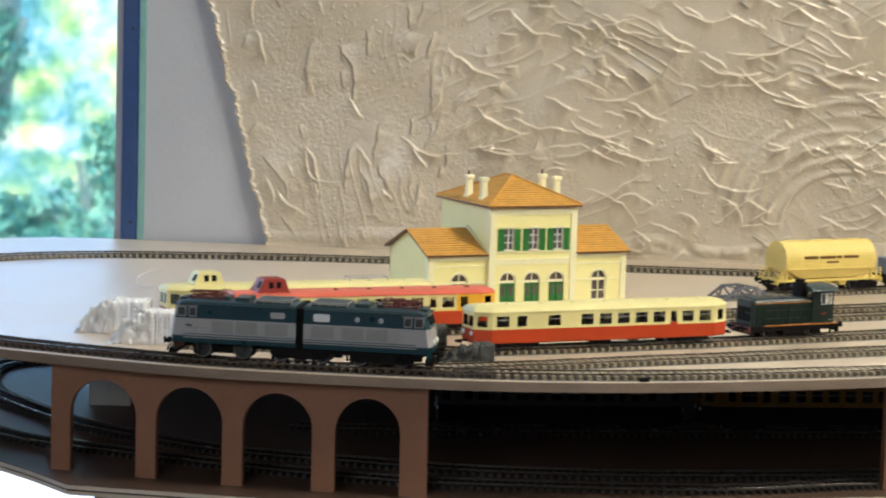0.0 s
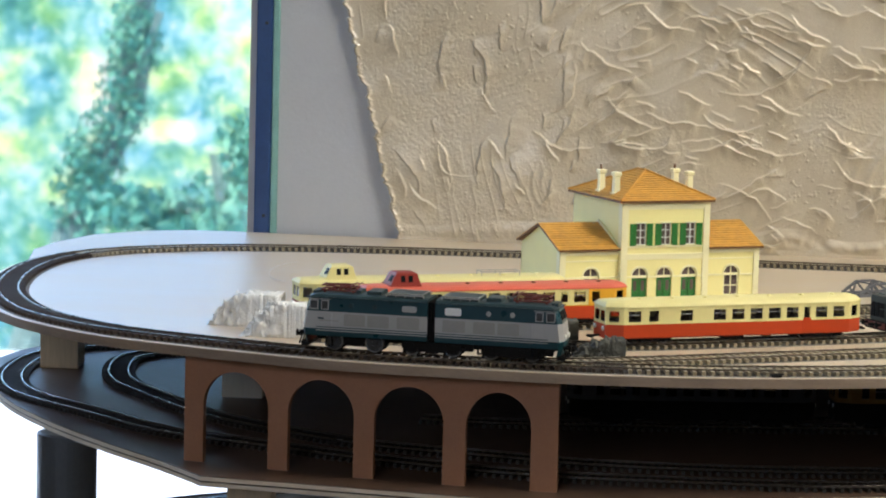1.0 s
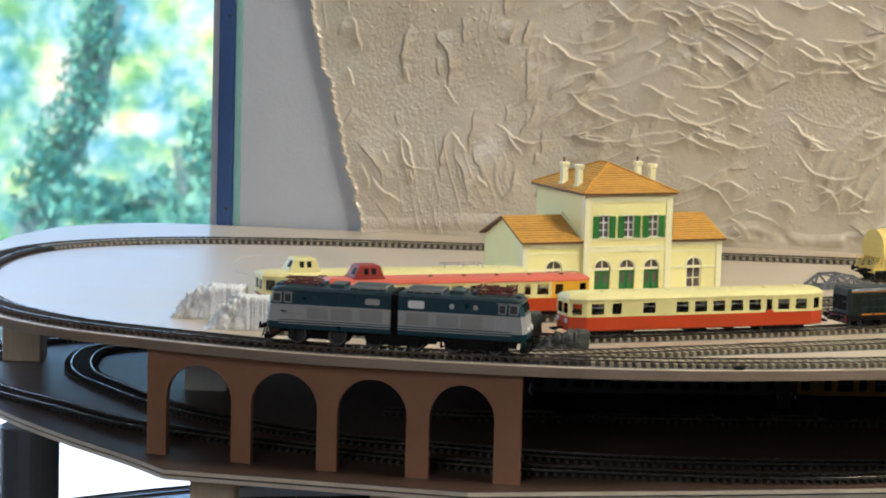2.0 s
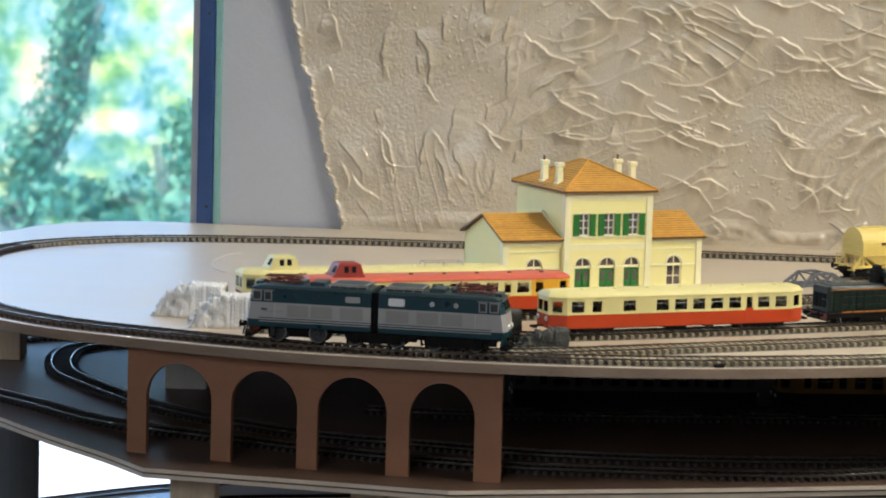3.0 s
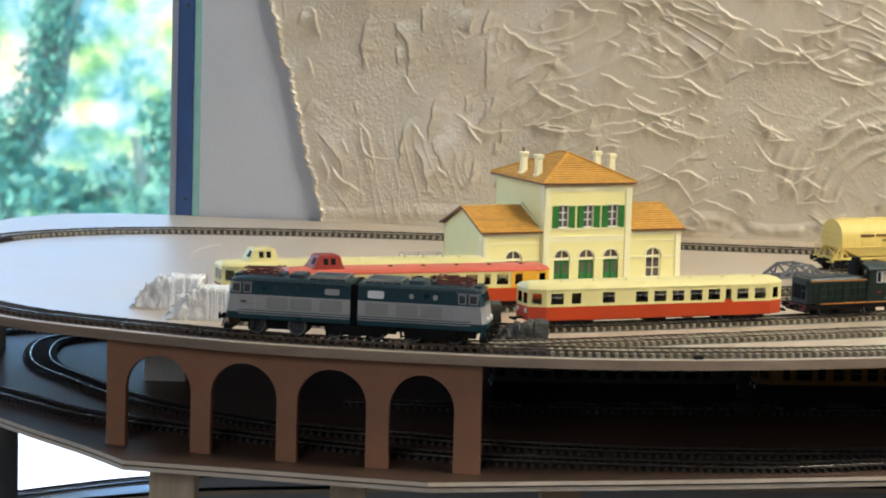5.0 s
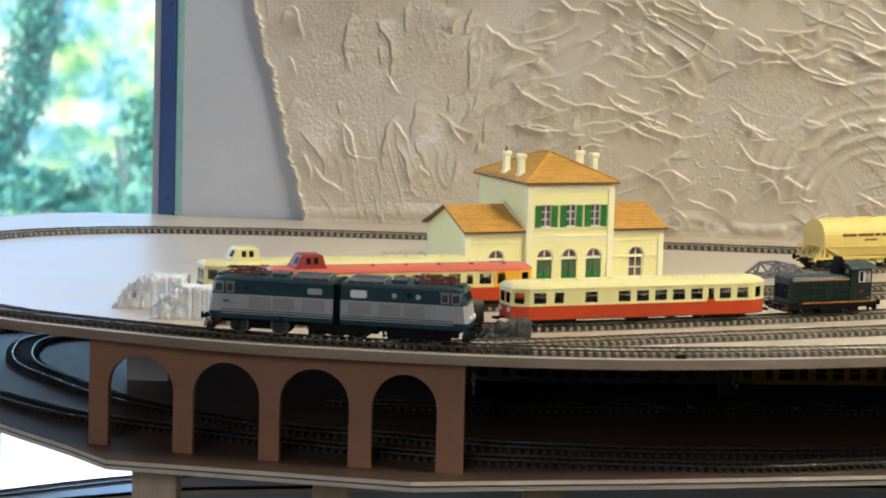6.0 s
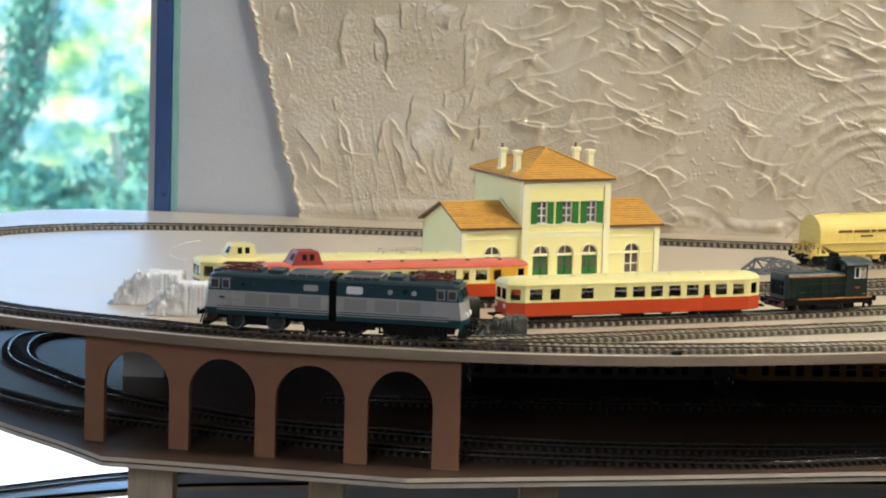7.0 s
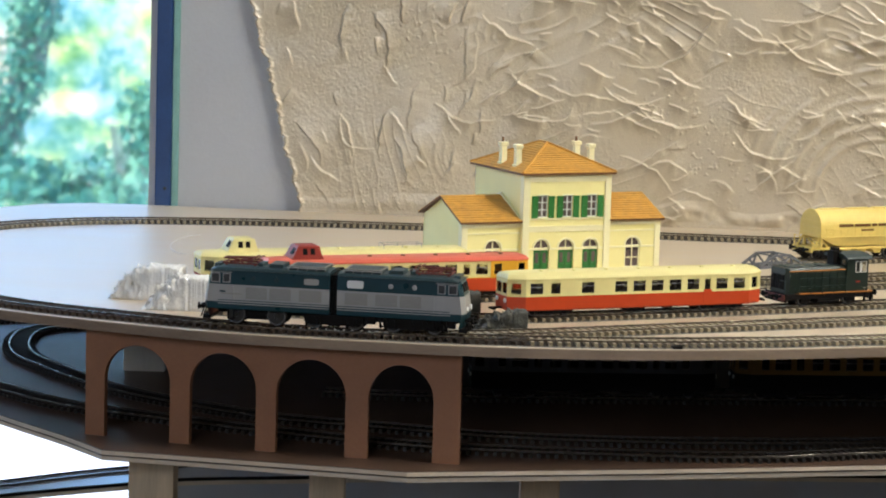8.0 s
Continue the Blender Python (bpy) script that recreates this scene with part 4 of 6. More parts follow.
    for s in (-1, 1):
        bogie(ob, s * (a - 0.036), (-0.0135, 0.0135), 0.0049, max(0.0055, zb))
    for s in (-1, 1):
        for y in (-0.0075, 0.0075):
            bm = bmesh.new()
            lathe(bm, [(0.0018, 0), (0.0020, 0.0008), (0.0014, 0.0012)], pose(s * a * 1.0, y, zm - 0.0035, 0, 90 * s), 12)
            part("headlamp", bm, M["white"], ob)
    bm = boxes((a - 0.002, a + 0.009, -0.0012, 0.0012, 0.0058, 0.0072), (a + 0.006, a + 0.009, -0.004, 0.004, 0.0052, 0.0066))
    part("coupling", bm, M["black"], ob)
    bm = boxes((-a - 0.009, -a + 0.002, -0.0012, 0.0012, 0.0058, 0.0072), (-a - 0.009, -a - 0.006, -0.004, 0.004, 0.0052, 0.0066))
    part("coupling", bm, M["black"], ob)
    return ob


# window stretches along each vehicle, in fractions of its length
TRAILER_WINDOWS = [(0.076, 0.124), (0.155, 0.191), (0.274, 0.322), (0.403, 0.451), (0.475, 0.523), (0.547, 0.594), (0.618, 0.666), (0.690, 0.737), (0.760, 0.783), (0.806, 0.852), (0.877, 0.922)]
CAR_WINDOWS = [(0.105, 0.135), (0.160, 0.225), (0.250, 0.280), (0.315, 0.360), (0.385, 0.430), (0.455, 0.500), (0.525, 0.570), (0.595, 0.640), (0.665, 0.710), (0.735, 0.760), (0.785, 0.830), (0.855, 0.885)]


def local(ws, length):
    return [((p - 0.5) * length, (q - 0.5) * length) for p, q in ws]


railcar("railcar_trailer", "cream and vermilion railcar trailer with a cream roof", place(0.1450, 1.9721, 23), 0.2205, M["red"], M["cream"], M["cream"],
        local(TRAILER_WINDOWS, 0.2205), door=0.0599, dims=(0.0052, 0.0163, 0.0180, 0.0263, 0.0291, 0.0341))
railcar("railcar", "red-roofed railcar with yellow ends and a roof lookout", place(-0.040, 2.014, 21), 0.221, M["red"], M["cream"], M["coral"],
        local(CAR_WINDOWS, 0.221), end_mat=M["yellow"], end_len=0.022, kiosk=-0.0765, kiosk_mat=M["deep_red"], stripe=M["yellow"])
railcar("railcar", "cream and deep red railcar with a cream roof lookout", place(-0.0922, 2.0462, 21), 0.226, M["deep_red"], M["cream"], M["cream"],
        local(CAR_WINDOWS, 0.226), kiosk=-0.0778)


roof_frame = bmesh.new()
for y in (-0.006, 0.006):
    beam(roof_frame, (0.042, y, 0.0362), (0.075, y, 0.0362), 0.0005)
    for x in (0.042, 0.058, 0.075):
        beam(roof_frame, (x, y, 0.0320), (x, y, 0.0362), 0.0005)
for x in (0.042, 0.075):
    beam(roof_frame, (x, -0.006, 0.0362), (x, 0.006, 0.0362), 0.0005)
part("roof_aerial", roof_frame, M["pale_grey"], bpy.data.objects["railcar.001"], "thin grey wire frame on the roof")


def pantograph(parent, x, z, flip):
    """Folded current collector: base frame, bent arms and two contact strips."""
    ob = part("pantograph", beam(bmesh.new(), (x - 0.006, -0.005, z + 0.0002), (x + 0.006, 0.005, z + 0.0012), 0.0022, 0.0016), M["panto"], parent, "folded maroon current collector")

    def bar(name, a, b, w):
        part(name, beam(bmesh.new(), (x + flip * a[0], a[1], z + a[2]), (x + flip * b[0], b[1], z + b[2]), w), M["panto"], ob)
    for s in (-1, 1):
        bar("lower_arm", (-0.014, s * 0.006, 0.0006), (0.013, s * 0.004, 0.0024), 0.0009)
        bar("upper_arm", (0.013, s * 0.004, 0.0024), (-0.011, s * 0.003, 0.0032), 0.0008)
        bar("base_frame", (-0.015, s * 0.0068, -0.0010), (0.013, s * 0.0068, -0.0010), 0.0011)
        bar("spring", (-0.002, s * 0.0068, -0.0008), (0.002, s * 0.005, 0.0018), 0.0009)
    for k in (-0.014, -0.006, 0.004, 0.013):
        bar("cross_bar", (k, -0.007, -0.0006), (k, 0.007, -0.0006), 0.0012)
    bar("cross_bar", (0.013, -0.006, 0.0024), (0.013, 0.006, 0.0024), 0.0010)
    for k in (-0.0135, -0.0100):
        bar("contact_strip", (k, -0.010, 0.0034), (k, 0.010, 0.0034), 0.0008)
        for s in (-1, 1):
            bar("horn", (k, s * 0.010, 0.0034), (k, s * 0.013, 0.0024), 0.0007)
    for kx in (-0.011, 0.011):
        for s in (-1, 1):
            bm = bmesh.new()
            lathe(bm, [(0.0010, z - 0.0032), (0.0014, z - 0.0026), (0.0010, z - 0.002), (0.0014, z - 0.0014), (0.0008, z - 0.0008)], pose(x + kx, s * 0.0065, 0), 8)
            part("insulator", bm, M["panto"], ob)


def locomotive(m):
    ob = thing("electric_locomotive", "teal and pale grey articulated electric locomotive on the front track", "locomotive", m)
    hw = 0.0172
    for s in (-1, 1):
        # each half runs from the joint at the middle to its cab
        inner, outer = s * 0.0030, s * 0.0985

        def loop(z, w, tipx, chamf=0.0026):
            pts = [(inner, -w), (tipx - s * chamf, -w), (tipx, -w * 0.62), (tipx, w * 0.62), (tipx - s * chamf, w), (inner, w)]
            return [(x, y, z) for x, y in pts]
        bm = bmesh.new()
        loft(bm, [loop(0.0112, hw * 0.97, outer), loop(0.0118, hw, outer), loop(0.0165, hw, outer + s * 0.0008)])
        half = part("skirt", bm, M["teal"], ob, "dark teal lower body band")
        bm = bmesh.new()
        loft(bm, [loop(0.0165, hw, outer + s * 0.0008), loop(0.0292, hw, outer - s * 0.0010)])
        side = part("side_body", bm, M["pale_grey"], ob, "pale grey body side")
        bm = bmesh.new()
        loft(bm, [loop(0.0292, hw, outer - s * 0.0010), loop(0.0305, hw, outer - s * 0.0014), loop(0.0392, hw * 0.985, outer - s * 0.0040)])
        upper = part("upper_body", bm, M["teal"], ob, "dark teal upper body band")
        bm = bmesh.new()
        loft(bm, [loop(0.0392, hw * 1.0, outer - s * 0.0036), loop(0.0398, hw * 1.0, outer - s * 0.0036), loop(0.0412, hw * 0.90, outer - s * 0.007),
                  loop(0.0420, hw * 0.60, outer - s * 0.014)])
        roof = part("roof", bm, M["roof_grey"], ob)
        for y in (-1, 1):
            def flat(name, x0, x1, z0, z1, material, parent, th=0.00035, label=""):
                ys = sorted((y * (hw - 0.0004), y * (hw + th)))
                xs = sorted((s * x0, s * x1))
                return part(name, boxes((xs[0], xs[1], *ys, z0, z1)), material, parent, label)
            flat("stripe", 0.0032, 0.0880, 0.0150, 0.0156, M["pale_grey"], half)
            flat("stripe", 0.0032, 0.0880, 0.0175, 0.0181, M["teal"], side, 0.0002)
            for v0, v1 in ((0.0088, 0.0260), (0.0320, 0.0484), (0.0503, 0.0665)):
                z0, z1 = 0.0192, 0.0274
                vent = flat("louvre_panel", v0, v1, z0, z1, M["vent"], side, 0.0002)
                for k in range(6):
                    zz = z0 + 0.0008 + k * 0.0014
                    xs = sorted((s * (v0 + 0.0005), s * (v1 - 0.0005)))
                    ys = sorted((y * (hw + 0.0002), y * (hw + 0.0004)))
                    part("slat", boxes((xs[0], xs[1], *ys, zz, zz + 0.0009)), M["vent"], vent)
            bm = bmesh.new()
            wide = 0.0062 if s > 0 else 0.0056
            oval = [(s * 0.0166 + wide * math.copysign(abs(math.cos(t)) ** 0.35, math.cos(t)), (0.0028 if s > 0 else 0.0022) * math.copysign(abs(math.sin(t)) ** 0.35, math.sin(t)) + 0.0340)
                    for t in np.linspace(0, 2 * math.pi, 25)[:-1]]
            loft(bm, [[(a, y * (hw - 0.0004), b) for a, b in oval], [(a, y * (hw + 0.0005), b) for a, b in oval]])
            # pale fill paints the glass reflection, whiter on the right half
            part("side_window", bm, M["white"] if s > 0 else M["pale_grey"], upper, "rounded side window, pale with its painted-in reflection")
            flat("gutter", 0.0040, 0.0950, 0.0390, 0.0395, M["roof_grey"], upper, 0.0007)
            flat("rain_strip", 0.0770, 0.0945, 0.0378, 0.0383, M["vent"], upper, 0.0006)
            # right-half portholes are pale: their glint is in the colour
            for wx in (0.0433, 0.0612):
                bm = bmesh.new()
                lathe(bm, [(0.0019, 0), (0.0019, 0.0006), (0.0013, 0.0009)], pose(s * wx, y * (hw - 0.0004), 0.0340, -90 * y), 14)
                part("porthole", bm, M["pale_grey"] if s > 0 else M["roof_grey"], upper)
            # cab side windows in pale frames
            for w0, w1 in ((0.0784, 0.0843), (0.0864, 0.0932)):
                fr = flat("window_frame", w0, w1, 0.0304, 0.0374, M["pale_grey"], upper, 0.0003)
                flat("window_pane", w0 + 0.0007, w1 - 0.0007, 0.0311, 0.0367, M["cab_glass"], fr, 0.0006)
            flat("cab_door", 0.0768, 0.0830, 0.0185, 0.0290, M["pale_grey"], side, 0.0003)
            xs = sorted((s * 0.0756, s * 0.0762))
            ys = sorted((y * hw, y * (hw + 0.0010)))
            part("handrail", boxes((xs[0], xs[1], *ys, 0.0180, 0.0280)), M["pale_grey"], side)
            # cab steps
            xs = sorted((s * 0.0755, s * 0.0805))
            ys = sorted((y * (hw - 0.003), y * (hw - 0.0005)))
            part("step", boxes((xs[0], xs[1], *ys, 0.0040, 0.0046), (xs[0], xs[0] + 0.0005, *ys, 0.004, 0.0116), (xs[1] - 0.0005, xs[1], *ys, 0.004, 0.0116)), M["black"], ob)
            if s < 0 and y < 0:
                part("lettering_bar", boxes((-0.0935 + 0.008, -0.0935 + 0.0235, -hw - 0.0004, -hw + 0.0001, 0.0222, 0.0230)), M["vent"], side)
                part("lettering_bar", boxes((-0.0935 + 0.0070, -0.0935 + 0.0115, -hw - 0.0004, -hw + 0.0001, 0.0235, 0.0247)), M["teal"], side)
        # cab front
        for y0, y1 in ((-0.0095, -0.0006), (0.0006, 0.0095)):
            bm = bmesh.new()
            xa, xb = outer - s * 0.0014, outer - s * 0.0034
            loft(bm, [[(xa + s * 0.0004, y0, 0.0318), (xa + s * 0.0004, y1, 0.0318), (xb + s * 0.0004, y1, 0.0375), (xb + s * 0.0004, y0, 0.0375)],
                      [(xa - s * 0.001, y0, 0.0318), (xa - s * 0.001, y1, 0.0318), (xb - s * 0.001, y1, 0.0375), (xb - s * 0.001, y0, 0.0375)]])
            part("window_pane", bm, M["black"], upper)
        for y in (-0.0072, 0.0072):
            bm = bmesh.new()
            lathe(bm, [(0.0021, 0), (0.0022, 0.0012), (0.0016, 0.0017)], pose(outer, y, 0.0190, 0, 90 * s), 14)
            part("headlamp", bm, M["white"], ob)
        buffers(ob, outer + s * 0.0003, 0.0118, s)
        bm = boxes((min(outer - s * 0.004, outer + s * 0.0015), max(outer - s * 0.004, outer + s * 0.0015), -0.014, 0.014, 0.0030, 0.0060))
        part("plough", bm, M["black"], ob)
        bm = bmesh.new()
        loft(bm, [[(x * 0.985 if abs(x) > 0.09 else x, y * 0.93, 0.0060) for x, y, _ in loop(0, hw, outer)[1:5]], [(x, y, 0.0118) for x, y, _ in loop(0, hw, outer)[1:5]]])
        part("apron", bm, M["teal"], ob, "dark teal apron under the cab")
        for y in (-0.012, -0.004, 0.004, 0.012):
            bm = bmesh.new()
            beam(bm, (outer + s * 0.001, y, 0.0115), (outer + s * 0.0035, y, 0.0040), 0.0009)
            part("brake_hose", bm, M["black"], ob)
        # roof gear
        part("roof_box", boxes((min(s * 0.0075, s * 0.0350), max(s * 0.0075, s * 0.0350), -0.0125, 0.0125, 0.0404, 0.0440), bevel=0.0006), M["roof_grey"], roof)
        part("roof_box", boxes((min(s * 0.0400, s * 0.0510), max(s * 0.0400, s * 0.0510), -0.0105, 0.0105, 0.0404, 0.0446), bevel=0.0005), M["roof_grey"], roof)
        for y in (-0.0135, 0.0135):
            bm = bmesh.new()
            beam(bm, (s * 0.006, y, 0.0432), (s * 0.036, y, 0.0432), 0.0006)
            for k in np.linspace(0.007, 0.035, 5):
                beam(bm, (s * k, y, 0.0398), (s * k, y, 0.0432), 0.0006)
            part("roof_rail", bm, M["pale_grey"], roof)
        for bx, bw, bh in ((0.0560, 0.0040, 0.0030), (0.0885, 0.0050, 0.0016)):
            part("roof_vent", boxes((min(s * bx, s * (bx + bw)), max(s * bx, s * (bx + bw)), -0.0080, 0.0080, 0.0404, 0.0414 + bh), bevel=0.0005), M["roof_grey"], roof)
        bm = bmesh.new()
        for y in (-0.0125, 0.0125):
            beam(bm, (s * 0.0080, y, 0.0441), (s * 0.0345, y, 0.0441), 0.0008)
        for x in (0.0080, 0.0345):
            beam(bm, (s * x, -0.0125, 0.0441), (s * x, 0.0125, 0.0441), 0.0008)
        part("walkway_edge", bm, M["vent"], roof, "pale edging of the roof walkway")
        if s > 0:
            bm = bmesh.new()
            for k in (0.0345, 0.0390, 0.0590, 0.0660, 0.0800, 0.0840):
                for y in (-0.0135, 0.0135):
                    beam(bm, (s * k, y, 0.0112), (s * (k + 0.0015), y, 0.0035), 0.0014)
            for y in (-0.0130, 0.0130):
                beam(bm, (s * 0.0345, y, 0.0044), (s * 0.0845, y, 0.0044), 0.0010)
            part("brake_rigging", bm, M["black"], ob)
            for k in (0.0260, 0.0860):
                for y in (-0.0140, 0.0140):
                    part("sand_box", boxes((k, k + 0.0060, y - 0.0018, y + 0.0018, 0.0058, 0.0114), bevel=0.0004), M["black"], ob)
        pantograph(ob, s * 0.0735, 0.0444, s)
        part("underframe", boxes((min(inner, outer * 0.92), max(inner, outer * 0.92), -0.0118 if s > 0 else -0.0050, 0.0100 if s > 0 else 0.0050, 0.0072, 0.0114)), M["black"], ob)
        bogie(ob, s * 0.0600, (-0.0155, 0.0155), 0.0070, 0.0100, y=0.0125 if s > 0 else 0.0042, bulk=s > 0)
    bellows = part("bellows", boxes((-0.0029, 0.0029, -0.0138, 0.0138, 0.0120, 0.0392)), M["black"], ob)
    for k in range(6):
        part("fold", boxes((-0.0032 + k * 0.0011, -0.0026 + k * 0.0011, -0.0150, 0.0150, 0.0125, 0.0398)), M["black"], bellows)
    bogie(ob, 0.0, (-0.0155, 0.0155), 0.0070, 0.0100, y=0.0125, bulk=True)
    return ob


locomotive(place(-0.0783, 1.8484, -10.0) @ Matrix.Diagonal((0.985, 0.985, 1.02, 1.0)))


def shunter(m):
    ob = thing("diesel_shunter", "dark green diesel shunter with orange lining and a rear cab", "locomotive", m)
    part("frame", boxes((-0.0465, 0.0465, -0.0155, 0.0155, 0.0070, 0.0115), (-0.0475, -0.0455, -0.0160, 0.0160, 0.0045, 0.0125), (0.0455, 0.0475, -0.0160, 0.0160, 0.0045, 0.0125), bevel=0.0004), M["black"], ob)
    part("stripe", boxes((-0.0330, 0.0460, -0.0161, 0.0161, 0.0116, 0.0126)), M["orange"], ob, "orange line along the frame")
    bm = bmesh.new()
    prof = [(-0.0140, 0.0124), (0.0140, 0.0124), (0.0140, 0.0335), (0.0122, 0.0356), (-0.0122, 0.0356), (-0.0140, 0.0335)]
    loft(bm, [[(-0.0450, y * 0.80, 0.0124 + (z - 0.0124) * 0.975) for y, z in prof], [(-0.0420, y, z) for y, z in prof], [(0.0180, y, z) for y, z in prof]])
    hood = part("hood", bm, M["green"], ob)
    part("stripe", boxes((-0.0418, 0.0178, -0.0143, 0.0143, 0.0322, 0.0332), (-0.0424, -0.0416, -0.0143, 0.0143, 0.0322, 0.0332)), M["orange"], hood)
    part("hood_lid", boxes((-0.0390, -0.0080, -0.0090, 0.0090, 0.0354, 0.0364), (-0.0040, 0.0150, -0.0090, 0.0090, 0.0354, 0.0362), bevel=0.0003), M["cab_green"], hood)
    for k in range(7):
        x = -0.0395 + k * 0.0080
        part("hood_door", boxes((x, x + 0.0070, -0.0145, -0.0136, 0.0136, 0.0312)), M["green"], hood)
        part("hinge", boxes((x + 0.0012, x + 0.0036, -0.0149, -0.0142, 0.0160, 0.0167)), M["cab_green"], hood)
    bm = bmesh.new()
    for z in (-0.0070, 0.0, 0.0070):
        box(bm, -0.0458, -0.0449, z - 0.0026, z + 0.0026, 0.0160, 0.0290)
    part("radiator_grille", bm, M["black"], hood)
    bm = bmesh.new()
    for z in (0.0188, 0.0262):
        beam(bm, (-0.033, -0.0163, z), (0.018, -0.0163, z), 0.0006)
        beam(bm, (-0.033, 0.0163, z), (0.018, 0.0163, z), 0.0006)
    for x in np.linspace(-0.033, 0.017, 5):
        for y in (-0.0163, 0.0163):
            beam(bm, (x, y, 0.0115), (x, y, 0.0263), 0.0006)
    for y in (-0.0150, 0.0150):
        beam(bm, (-0.0470, y, 0.0115), (-0.0470, y, 0.0240), 0.0006)
        beam(bm, (-0.0470, y, 0.0240), (-0.0470, y * 0.4, 0.0240), 0.0006)
    part("handrail", bm, M["cab_green"], ob)
    # cab
    bm = bmesh.new()
    panel(bm, (0.018, -0.0155), (0.041, -0.0155), 0.0124, 0.0432, 0.0008, [(0.0095, 0.0205, 0.0300, 0.0400)])
    panel(bm, (0.041, -0.0155), (0.041, 0.0155), 0.0124, 0.0432, 0.0008, [(0.003, 0.0130, 0.0300, 0.0400), (0.018, 0.028, 0.0300, 0.0400)])
    panel(bm, (0.041, 0.0155), (0.018, 0.0155), 0.0124, 0.0432, 0.0008, [(0.0025, 0.0135, 0.0300, 0.0400)])
    panel(bm, (0.018, 0.0155), (0.018, -0.0155), 0.0124, 0.0432, 0.0008, [(0.002, 0.009, 0.0368, 0.0415), (0.022, 0.029, 0.0368, 0.0415)])
    cab = part("cab", bm, M["green"], ob)
    for x0, x1 in ((0.0270, 0.0325), (0.0330, 0.0390)):
        fr = part("window_frame", boxes((x0, x0 + 0.0006, -0.0159, -0.0150, 0.0298, 0.0402), (x1 - 0.0006, x1, -0.0159, -0.0150, 0.0298, 0.0402),
                                        (x0, x1, -0.0159, -0.0150, 0.0298, 0.0304), (x0, x1, -0.0159, -0.0150, 0.0396, 0.0402)), M["white"], cab)
        part("window_pane", boxes((x0 + 0.0006, x1 - 0.0006, -0.0153, -0.0151, 0.0304, 0.0396)), M["glassy"], fr)
    for y0 in (-0.0135, 0.0065):
        part("window_frame", boxes((0.0172, 0.0180, y0, y0 + 0.0006, 0.0364, 0.0419), (0.0172, 0.0180, y0 + 0.0064, y0 + 0.0070, 0.0364, 0.0419),
                                   (0.0172, 0.0180, y0, y0 + 0.0070, 0.0413, 0.0419)), M["cab_green"], cab)
    bm = bmesh.new()
    arc = [(0.0185 * math.sin(t), 0.0425 + 0.0050 * math.cos(t)) for t in np.linspace(-math.pi / 2, math.pi / 2, 11)]
    loft(bm, [[(0.0160, y, z) for y, z in arc], [(0.0435, y, z) for y, z in arc]])
    part("cab_roof", bm, M["cab_green"], ob)
    part("exhaust_box", boxes((0.0100, 0.0190, -0.0050, 0.0050, 0.0354, 0.0490), (0.0115, 0.0175, -0.0036, 0.0036, 0.0490, 0.0520), bevel=0.0006), M["black"], ob)
    part("builder_plate", boxes((0.0280, 0.0325, -0.0158, -0.0154, 0.0205, 0.0222)), M["deep_red"], cab, "small red number plate")
    part("lettering_bar", boxes((0.0360, 0.0390, -0.0158, -0.0154, 0.0150, 0.0158)), M["vent"], cab)
    for x in (-0.024, 0.024):
        for s in (-1, 1):
            wheel(ob, x, s * 0.0078, 0.0060)
    part("axle_guard", boxes(*[(x - 0.005, x + 0.005, s * 0.0125 - 0.001, s * 0.0125 + 0.001, 0.003, 0.0085) for x in (-0.024, 0.024) for s in (-1, 1)], (-0.012, 0.012, -0.0135, 0.0135, 0.0025, 0.0075)), M["black"], ob)
    part("air_tank", boxes((-0.0120, 0.0120, -0.0150, -0.0110, 0.0030, 0.0068), bevel=0.0012), M["black"], ob)
    for s in (-1, 1):
        buffers(ob, s * 0.0475, 0.0100, s)
    part("buffer_beam", boxes((-0.0485, -0.0476, -0.0155, 0.0155, 0.0060, 0.0115)), M["panto"], ob, "maroon buffer beam")
    part("step", boxes((0.038, 0.045, -0.0165, -0.0135, 0.0030, 0.0036), (0.038, 0.0385, -0.0165, -0.0135, 0.003, 0.011), (0.0445, 0.045, -0.0165, -0.0135, 0.003, 0.011)), M["black"], ob)
    return ob


shunter(place(0.3040, 2.0456, 27) @ Matrix.Diagonal((0.91, 0.91, 0.88, 1.0)))


